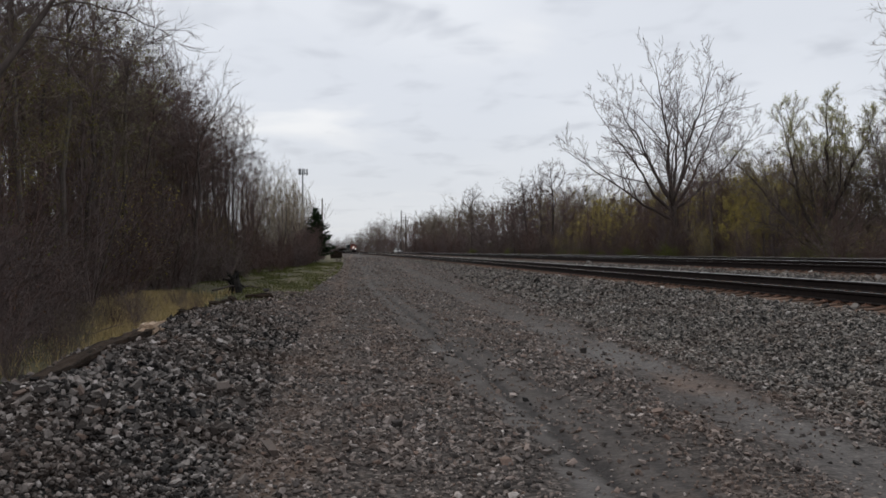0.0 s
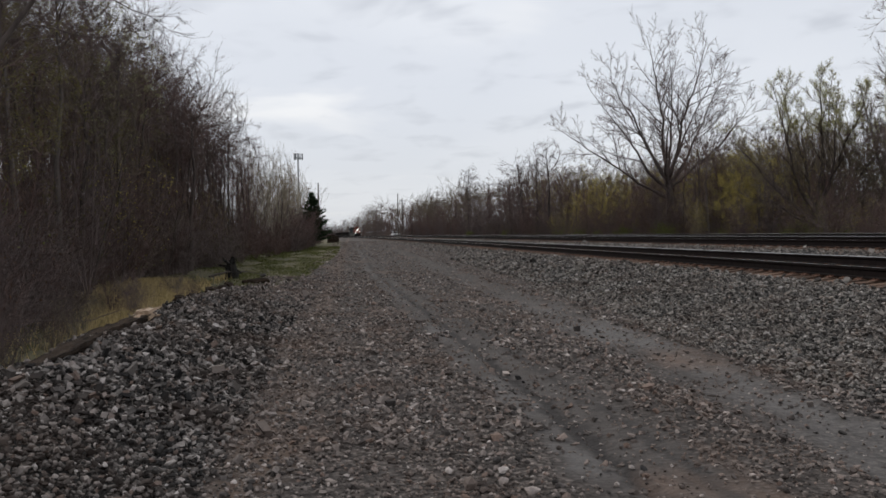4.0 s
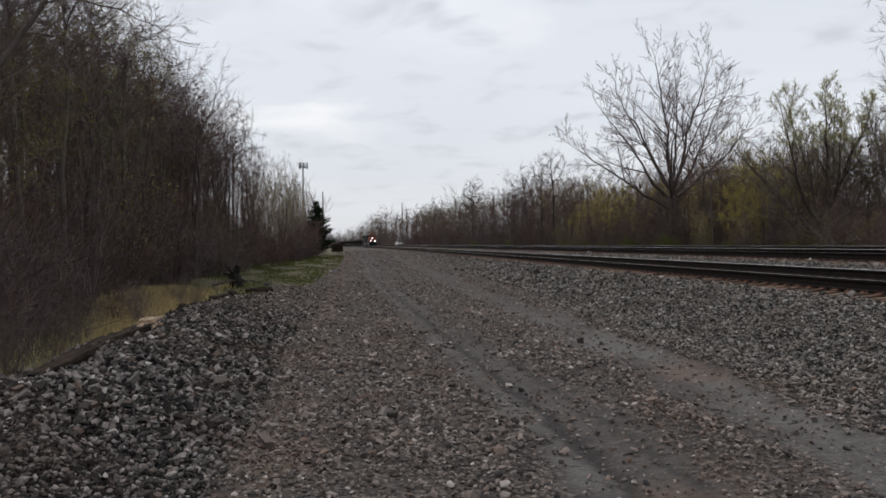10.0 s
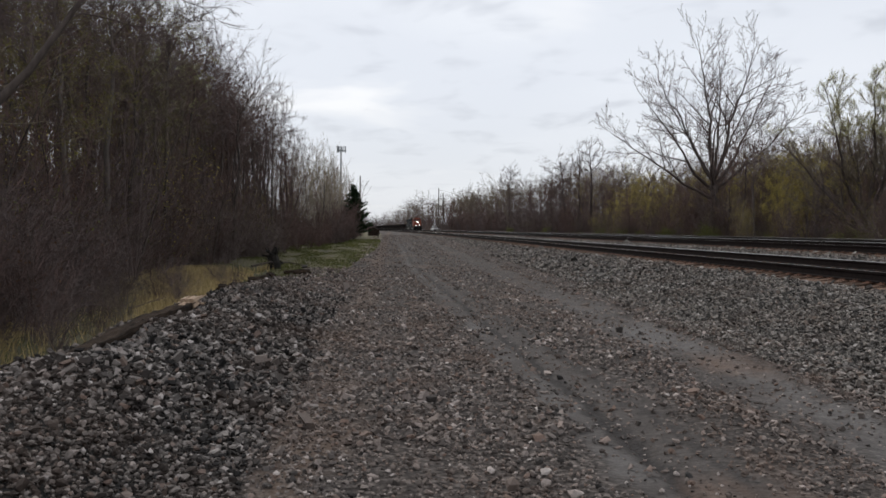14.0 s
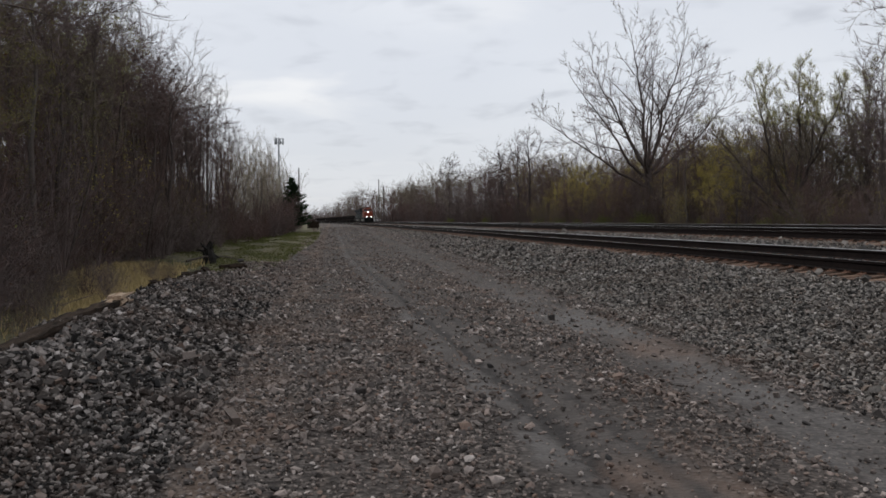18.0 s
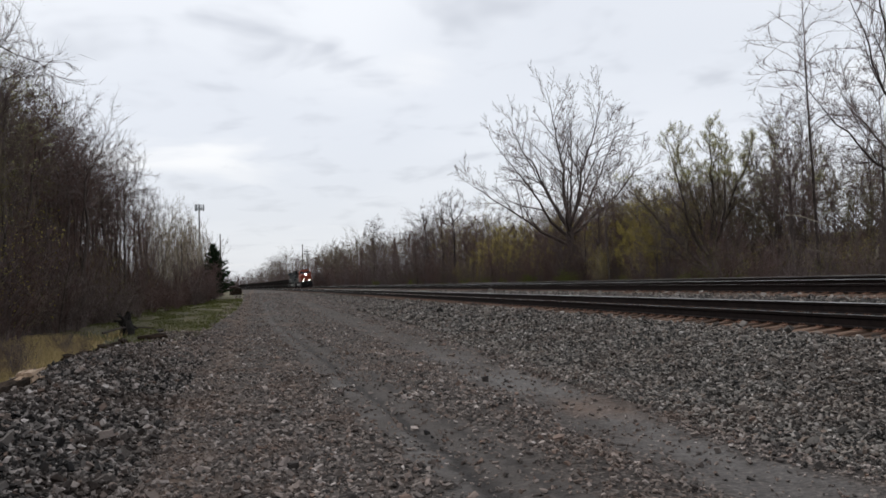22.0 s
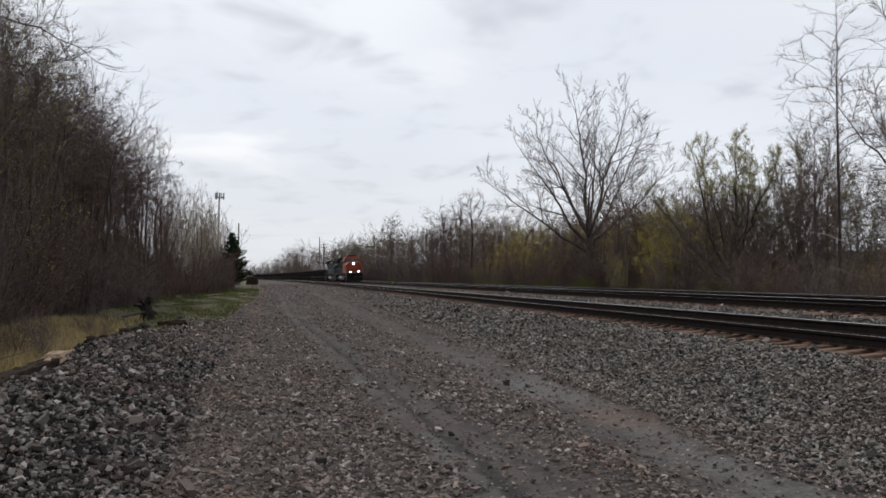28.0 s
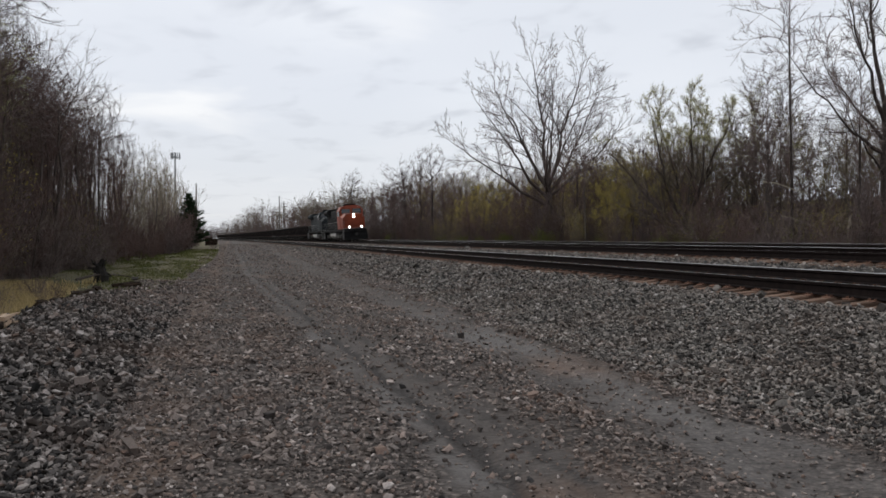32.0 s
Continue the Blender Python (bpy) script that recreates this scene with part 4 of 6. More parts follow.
    for i in range(190):
        y = 18 + 95 * ((i + rng.random()) / 190) ** 1.2
        row = i % 6
        kind = 2 if math.sin(y * 0.16 + 1.2 * row) > 0.82 else rng.choice((1, 1, 3, 0, 1)) if y < 48 else rng.choice((0, 1, 0, 0, 1, 0, 3))
        put(rng, thicket_kinds, THICKET_LABELS, kind, 22.3 + row * 1.9 + rng.uniform(-0.8, 0.8), y, (rng.uniform(0.5, 1.0) + 0.05 * row) * (0.72 + 0.28 * float(smooth(44, 56, y))), "thicket", "thickets beyond the tracks")
    for i in range(80):
        y = 20 + 120 * ((i + rng.random()) / 80) ** 1.3
        put(rng, brush_kinds, BRUSH_LABELS, rng.choice((0, 1, 1, 3, 3)), 21.2 + rng.uniform(0, 3), y, rng.uniform(0.6, 1.0), "shrub", "shrubs beyond the tracks")
    for i in range(18):
        y = 92 + 40 * (i + rng.random()) / 18
        put(rng, far_thicket_kinds, FAR_THICKET_LABELS, rng.choice((0, 1)), -2.9 - 0.1 * (y - 92) / 4 - rng.uniform(0, 3), y, rng.uniform(0.4, 0.7), "thicket", "thickets by the road")
    for x, y in ((22.2, 58.5), (23.8, 57.8), (22.6, 61.5), (24.4, 60.5), (21.8, 60.0)):
        put(rng, thicket_kinds, THICKET_LABELS, rng.choice((0, 1)), x, y, rng.uniform(0.75, 0.95), "thicket", "thickets beyond the tracks")
    # brambles on the verge
    for i in range(22):
        put(rng, brush_kinds, BRUSH_LABELS, rng.choice((0, 0, 1)), -6.0 - rng.uniform(0, 2.4), 9.5 + 9 * (i + rng.random()) / 22, rng.uniform(0.6, 1.0), "shrub", "brambles on the verge")
    for i in range(26):
        put(rng, brush_kinds, BRUSH_LABELS, rng.choice((0, 2, 1)), -4.1 - rng.uniform(0, 3.0), 10.5 + 16 * (i + rng.random()) / 26, rng.uniform(0.2, 0.42), "shrub", "weeds in the dry grass")
    for i in range(10):
        put(rng, brush_kinds, BRUSH_LABELS, rng.choice((0, 1)), -3.75 - rng.uniform(0, 0.9), 6.2 + 2.6 * (i + rng.random()) / 10, rng.uniform(0.16, 0.32), "shrub", "brambles on the verge")
    for i in range(40):
        y = 8.2 + 14 * ((i + rng.random()) / 40) ** 1.3
        put(rng, brush_kinds, BRUSH_LABELS, rng.choice((0, 1)), -4.4 - 0.08 * y - rng.uniform(0, 1.8), y, rng.uniform(0.3, 0.8), "shrub", "brambles on the verge")



def far_woods():
    """The woods at the far end, where the line bends away: past counting, one object."""
    rng = random.Random(66)
    vs, fs, mi, o = [], [], [], 0
    mats = [BARK_DARK, TWIG, TWIG_RED, TWIG_TAN, BARK_GREY]
    data = {}
    for kind in far_tree_kinds + far_thicket_kinds:
        for me in kind:
            v = np.zeros(len(me.vertices) * 3, np.float32)
            me.vertices.foreach_get("co", v)
            tri = [p.vertices[:] for p in me.polygons]
            data[me.name] = (v.reshape(-1, 3), tri, mats.index(me.materials[0]) if me.materials[0] in mats else 1)
    spots = []
    for i in range(120):
        y = 24 + 100 * ((i + rng.random()) / 120) ** 1.2
        spots.append((rng.choice(far_thicket_kinds), 31 + (i % 3) * 2.6 + rng.uniform(-0.9, 0.9) - float(bend(y)), y, rng.uniform(1.0, 1.4) * (0.68 + 0.32 * float(smooth(54, 66, y)))))
    for i in range(130):
        y = 105 + 180 * (i + rng.random()) / 130
        spots.append((rng.choice(far_thicket_kinds), 21.8 + (i % 5) * 2 + rng.uniform(-0.8, 0.8) - float(bend(y)), y, rng.uniform(0.9, 1.3)))
    for i in range(110):
        y = 105 + 180 * (i + rng.random()) / 110
        spots.append((rng.choice(far_tree_kinds), 22.5 + (i % 4) * 2.6 + rng.uniform(-1.2, 1.2) - float(bend(y)), y, rng.uniform(0.72, 1.0) + 0.15 * float(smooth(110, 200, y))))
    for i in range(190):
        y = 235 + 380 * (i + rng.random()) / 190
        kind = rng.choice(far_tree_kinds if i % 2 else far_thicket_kinds)
        s = rng.choice((-7, -10, 20, 22, 25, 28, 32, 37)) + rng.uniform(-2, 2)
        x = s - float(bend(y))
        if i % 4 == 0:
            # across the end of the view, where the line has turned away
            x, y = rng.uniform(-45, 22), rng.uniform(560, 680)
        spots.append((kind, x, y, rng.uniform(0.95, 1.25) + (0.3 if 320 < y < 460 and s > 0 else 0.0)))
    # woods that close the far end of the view
    for i in range(120):
        kind = rng.choice(far_tree_kinds if i % 3 == 0 else far_thicket_kinds)
        spots.append((kind, -60 + 92 * (i + rng.random()) / 120, rng.uniform(600, 660), rng.uniform(0.9, 1.3) * (1.5 if i % 3 else 1.0)))
    for kind, x, y, k in spots:
        m = np.array((pose(x, y, base(x, y), 0, 0, rng.uniform(0, 360)) @ Matrix.Scale(k, 4)).to_3x3())
        for me in kind:
            v, tri, mat = data[me.name]
            vs.append(v @ m.T + np.array((x, y, base(x, y))))
            fs.extend([tuple(a + o for a in f) for f in tri])
            mi.extend([mat] * len(tri))
            o += len(v)
    me = bpy.data.meshes.new("far_woods")
    me.from_pydata(np.concatenate(vs).tolist(), [], fs)
    for m in mats:
        me.materials.append(m)
    me.polygons.foreach_set("material_index", mi)
    tagged(new("far_woods", me), "brown bare woods and undergrowth further back along the curving line", "woods", kind="stuff")


woods()
far_woods()
LIMB = dict(segs=(1, 5, 3, 2), taper=(0, 0.8, 0.75, 0.6), wiggle=(0, 0.1, 0.13, 0.16), up=(0, 0.05, 0.05, 0.04), thin=0.009, twig=0.0095, kids=(10, 8, 6), first=(0.3, 0.2, 0.12), angle=((25, 55), (22, 52), (22, 55)), ratio=(0.4, 0.42, 0.42), fade=0.3, thick=0.55)
BROAD_LIMBS = [(0.72, (-8.0, 0.6, 8.6), 0.2, 0.42), (0.84, (-6.0, -1.0, 11.6), 0.7, 0.42), (0.94, (-4.0, 1.4, 13.6), 0.8, 0.45), (1.0, (-1.8, -0.6, 15.2), 0.2, 0.5), (1.0, (0.5, 1.0, 14.2), -0.2, 0.42), (0.97, (2.6, -0.8, 14.8), 0.5, 0.5), (0.9, (4.6, 0.8, 12.8), 0.8, 0.45), (0.82, (6.2, -0.6, 10.4), 0.8, 0.4), (0.9, (-1.6, -5.0, 10.6), 0.7, 0.38), (0.86, (1.2, 5.2, 10.6), 0.7, 0.38), (0.97, (2.4, -3.4, 12.8), 0.6, 0.36), (0.97, (-2.8, 3.6, 12.4), 0.6, 0.36)]
broad = limb_tree(214, 5.0, 0.32, BROAD_LIMBS, LIMB, BARK_DARK, TWIG)
plant("broad_tree", broad, pose(23.0, 59.5, base(23, 59.5)), "large bare spreading tree beyond the tracks", "", 1.01)
VASE = [(0, 0, 9.6, 2.1, 2.1, 2.6), (-0.9, 0, 10.6, 1.2, 1.2, 1.4), (1.1, 0.3, 10.4, 1.2, 1.2, 1.6)]
plant("slender_tree", space_tree(42, 6.6, 0.24, VASE, 420, 0.36, 0.5, BARK_DARK, TWIG, slope=1.3, tip=0.012, twigs=3, twig_len=0.7), pose(23.2, 98, base(23.2, 98)), "slender bare tree with a high vase-shaped crown")
plant("slender_tree", space_tree(47, 10.5, 0.18, [(0, 0, 8.6, 1.4, 1.4, 4.2)], 260, 0.4, 0.55, BARK_DARK, TWIG, slope=1.5, tip=0.012, twigs=3, twig_len=0.7), pose(23.6, 106, base(23.6, 106)), "slender bare tree beside another")
plant("slender_tree", space_tree(57, 9.5, 0.16, [(-0.5, 0, 8.2, 1.7, 1.4, 3.4)], 260, 0.4, 0.55, BARK_DARK, TWIG, slope=1.5, tip=0.012, twigs=3, twig_len=0.7, lean=(-0.8, 0)), pose(22.9, 110, base(22.9, 110)), "thin leaning bare tree among others")
plant("slender_tree", space_tree(48, 9.5, 0.24, [(0, 0, 10.0, 2.1, 2.1, 4.2), (0.2, 0, 12.6, 1.0, 1.0, 1.6)], 460, 0.42, 0.55, BARK_DARK, TWIG, slope=1.4, up=0.15, tip=0.017, twigs=3, twig_len=0.8), pose(22.4, 161, base(22.4, 161)), "far dark tree standing above the woods")
SYCAMORE = [(0, 0, 10.0, 2.7, 2.7, 6.6), (-1.8, 0, 11.5, 1.8, 1.6, 2.2), (1.6, 0, 9.0, 1.6, 1.6, 2.0)]
plant("slender_sycamore", space_tree(43, 15.8, 0.105, SYCAMORE, 560, 0.4, 0.55, BARK_DARK, TWIG, BUD_GREEN, 150, slope=0.95, tip=0.0075, twigs=3, twig_len=0.55, wob=0.03, lean=(-0.25, 0), taper=0.96), pose(25.6, 34.75, base(25.6, 34.75)), "tall slender tree with a straight stem and bare limbs")
slim = space_tree(58, 9.2, 0.085, [(0, 0, 7.0, 1.6, 1.6, 4.0)], 330, 0.36, 0.5, BARK_DARK, TWIG, slope=1.0, tip=0.0075, twigs=3, twig_len=0.55, wob=0.05, taper=0.92)
for sx, sy, sr, sk in ((26.0, 37.25, 0, 1.0), (25.0, 29.78, 120, 1.0), (29.0, 40.5, 70, 1.0), (22.5, 60.9, 250, 0.8), (24.0, 56.5, 30, 0.95), (30.0, 36.5, 300, 1.0)):
    plant("slender_tree", slim, pose(sx, sy, base(sx, sy), 0, 0, sr), "slim bare tree with a thin straight stem", "slim trees beyond the tracks", sk)
DARK_LIMBS = [(0.72, (-4.8, 0.5, 9.6), 0.9, 0.4), (0.9, (-3.4, -0.8, 13.2), 0.8, 0.5), (1.0, (-0.8, 0.6, 15.4), 0.0, 0.6), (1.0, (1.6, -0.6, 14.6), 0.3, 0.5), (0.85, (4.0, 0.6, 12.4), 0.9, 0.45), (0.8, (0.6, -4.0, 11.0), 0.8, 0.4), (0.8, (-0.6, 4.0, 11.0), 0.8, 0.4), (0.6, (-4.0, -1.8, 7.6), 0.4, 0.3), (0.66, (3.8, 1.4, 8.4), 0.4, 0.3)]
plant("broad_tree", limb_tree(45, 7.0, 0.2, DARK_LIMBS, dict(LIMB, twig=0.0075), BARK_DARK, TWIG), pose(26.4, 29.9, base(26.4, 29.9)), "large dark bare tree with ascending limbs")
WITHY = dict(LIMB, kids=(20, 10, 7), first=(0.3, 0.15, 0.1), ratio=(0.26, 0.42, 0.5), up=(0, 0.1, 0.08, 0.05), twig=0.007, thin=0.007)
WILLOW_LIMBS = [(1.0, (0.3, 0, 9.3), 0.2, 0.6), (0.95, (1.3, 0.8, 9.0), 0.6, 0.45), (0.9, (2.9, 0.3, 8.8), 1.0, 0.55), (0.85, (-2.4, -0.3, 8.5), 1.0, 0.55), (0.8, (-1.2, 0.8, 8.9), 0.6, 0.4), (0.6, (-4.4, 0, 6.2), 0.6, 0.5), (0.7, (4.5, 0.2, 6.6), 0.9, 0.5), (0.9, (0.5, 2.4, 7.8), 0.8, 0.4), (0.9, (-0.5, -2.4, 7.6), 0.8, 0.4), (0.5, (-4.4, -1.2, 3.0), -0.7, 0.4), (0.6, (3.2, -1.6, 4.6), 0.2, 0.35), (0.7, (-2.8, 1.8, 5.8), 0.6, 0.35)]
plant("budding_willow", limb_tree(44, 2.4, 0.25, WILLOW_LIMBS, WITHY, BARK_DARK, TWIG_TAN, BUD_PALE, 16000, 0.025, 6.2), pose(26.0, 44.9, base(26, 44.9)), "many-limbed willow with domed crowns and pale green buds", "", 1.12)
plant("budding_willow", limb_tree(55, 2.6, 0.22, WILLOW_LIMBS[:9], WITHY, BARK_GREY, TWIG_TAN, BUD_PALE, 10000, 0.025, 5.6), pose(29.6, 43.6, base(29.6, 43.6), 0, 0, 80), "willow in a pale green haze of buds behind another", "", 1.06)
HAZE_CROWN = [(0, 0, 3.6, 1.8, 1.8, 2.2), (-1.2, 0.4, 4.6, 1.2, 1.2, 1.3), (1.2, -0.4, 4.3, 1.3, 1.3, 1.4)]
hazed = space_tree(56, 1.6, 0.12, HAZE_CROWN, 520, 0.3, 0.42, BARK_DARK, TWIG_TAN, BUD_YELLOW, 15000, 0.03, hold=0.6, slope=1.3, tip=0.008, twigs=3, twig_len=0.5)
for bx, by, bs in ((25.2, 51.5, 1.05), (27.2, 54.5, 1.25), (24.4, 83.5, 1.15), (25.4, 79.5, 1.2), (27.6, 62.5, 1.25), (24.2, 74.0, 0.95), (25.6, 90.0, 1.0), (26.4, 70.5, 1.1), (24.0, 49.0, 0.8)):
    plant("budding_tree", hazed, pose(bx, by, base(bx, by), 0, 0, 70 * by), "small tree hazed all over with yellow-green buds", "budding trees beyond the tracks", bs)
NEAR_LIMBS = [(0.8, 0.4, 5.0, 2.2, 2.4, 1.6), (2.6, 1.6, 6.2, 1.8, 2.2, 1.6), (-0.8, 0, 6.6, 2.6, 2.4, 2.4), (1.8, 2.6, 4.0, 1.6, 2.0, 1.0)]
LEANING = [(0, 0, -0.15), (0.3, 0.1, 0.7), (0.75, 0.25, 1.5), (1.2, 0.4, 2.3), (1.7, 0.5, 3.1), (2.15, 0.6, 3.75), (2.6, 0.75, 4.3), (2.95, 0.9, 4.9), (3.3, 1.05, 5.5), (3.6, 1.2, 6.1)]
plant("leaning_tree", space_tree(59, 0, 0.11, [(3.4, 1.2, 6.6, 1.6, 1.6, 1.6), (4.4, 1.4, 5.6, 1.3, 1.3, 1.0), (1.8, 0.9, 5.8, 1.6, 1.5, 1.4)], 260, 0.3, 0.45, BARK_DARK, TWIG, slope=0.8, tip=0.0045, twigs=3, twig_len=0.5, stem0=LEANING, taper=0.75), pose(-8.25, 13.0, base(-8.25, 13.0)), "dark tree leaning out from the woods' edge")
plant("budding_tree", space_tree(46, 3.0, 0.17, NEAR_LIMBS, 500, 0.3, 0.45, BARK_DARK, TWIG_TAN, BUD_GREEN, 9000, 0.022, shell=3.3, slope=0.9, up=0.02, tip=0.0045, twigs=3, twig_len=0.4), pose(-8.3, 13.6, base(-8.3, 13.6)), "near tree with long limbs and yellow-green buds")
plant("budding_tree", space_tree(49, 3.4, 0.13, NEAR_LIMBS, 450, 0.3, 0.45, BARK_DARK, TWIG_TAN, BUD_GREEN, 11000, 0.026, slope=0.9, tip=0.005, twigs=3, twig_len=0.4), pose(-10.6, 20.5, base(-10.6, 20.5)), "slim tree at the woods' edge with yellow-green buds")
plant("budding_tree", wood_tree(50, 12.6, 2.2, BARK_GREY, TWIG_TAN, BUD_PALE, 4200, 0.45, bud_size=0.03), pose(-10.3, 39.0, base(-10.3, 39.0)), "tall forest tree with a pale green crown")


# ---- the train ----
PAINT_ORANGE = plain("faded_orange_paint", (0.15, 0.024, 0.007), (0.235, 0.042, 0.013), 1.2, 0.6, 0, 0.08, 0.003)
PAINT_BLACK = plain("grimy_black_paint", (0.007, 0.007, 0.007), (0.017, 0.016, 0.016), 1.0, 0.8, 0, 0.1, 0.004, spec=0.08)
PAINT_SLATE = plain("slate_paint", (0.02, 0.024, 0.026), (0.036, 0.041, 0.043), 1.0, 0.75, 0, 0.1, 0.004, spec=0.1)
PAINT_PALE = plain("pale_grey_paint", (0.12, 0.12, 0.115), (0.2, 0.195, 0.185), 2.0, 0.6, 0, 0.1, 0.004)
TANK = plain("dusty_pale_tank", (0.22, 0.22, 0.21), (0.36, 0.35, 0.33), 2.0, 0.7)
CAR_RUST = plain("sooty_car_steel", (0.014, 0.012, 0.012), (0.035, 0.027, 0.024), 0.8, 0.85, 0, 0.3, 0.01, spec=0.08)
TRUCK_GREY = plain("dusty_truck_steel", (0.02, 0.019, 0.018), (0.05, 0.046, 0.042), 4, 0.8, 0.2, 0.3, 0.01)


def glass(name):
    m = Mat(name, 0.06)
    m.colour(m.ramp(m.noise(1.5), (0.3, (0.012, 0.014, 0.016)), (0.7, (0.025, 0.027, 0.03))))
    m.bsdf.inputs["Specular IOR Level"].default_value = 0.6
    return m.m


def lamp_glow(name, strength, tint):
    m = Mat(name, 0.3)
    m.bsdf.inputs["Base Color"].default_value = (0.9, 0.9, 0.88, 1)
    m.bsdf.inputs["Emission Color"].default_value = (*tint, 1)
    m.bsdf.inputs["Emission Strength"].default_value = strength
    return m.m


CAB_GLASS = glass("cab_glass")
HEADLIGHT = lamp_glow("headlight_glow", 14.0, (1.0, 0.93, 0.85))
DITCH = lamp_glow("ditch_light_glow", 14.0, (1.0, 0.9, 0.78))


def disc(g, c, r, depth, axis, sides=16, mat=0):
    o = Vector(c)
    a = Vector((1, 0, 0)) if axis == "x" else Vector((0, 1, 0)) if axis == "y" else Vector((0, 0, 1))
    return g.tube([o - a * depth / 2, o + a * depth / 2], [r, r], sides, True, mat)


def wheel_mesh(r):
    g = Geo()
    for x in (-0.76, 0.76):
        disc(g, (x, 0, 0), r, 0.13, "x", 20)
        disc(g, (x * 0.955, 0, 0), r + 0.03, 0.03, "x", 20)
    disc(g, (0, 0, 0), 0.09, 1.5, "x", 8)
    return g.mesh("wheelset", TRUCK_GREY, smooth=False)


WHEELS = {r: wheel_mesh(r) for r in (0.53, 0.42)}


def truck(parent, y, wheels, r, pitch, label):
    g = Geo()
    half = (wheels - 1) * pitch / 2
    for x in (-1.12, 1.12):
        g.prism(((-half - 0.75, r + 0.28), (half + 0.75, r + 0.28), (half + 0.75, r - 0.05), (half + 0.35, r - 0.2), (half - 0.4, r - 0.02), (0.35, r - 0.12), (-0.35, r - 0.12), (-half + 0.4, r - 0.02), (-half - 0.35, r - 0.2), (-half - 0.75, r - 0.05)), "x", x - 0.07, x + 0.07)
        for k in range(wheels):
            yk = -half + k * pitch
            g.box((x * 1.06, yk, r), (0.2, 0.34, 0.34), 0.04)
            for dy in (-0.42, 0.42):
                disc(g, (x * 1.04, yk + dy, r + 0.1), 0.09, 0.3, "z", 8)
    g.box((0, 0, r + 0.15), (2.2, 0.5, 0.25), 0.04)
    t = part("truck", g, TRUCK_GREY, parent, label, at=pose(0, y, 0), recalc=True)
    for k in range(wheels):
        part("wheelset", WHEELS[r], None, t, at=pose(0, -half + k * pitch, r))
    return t


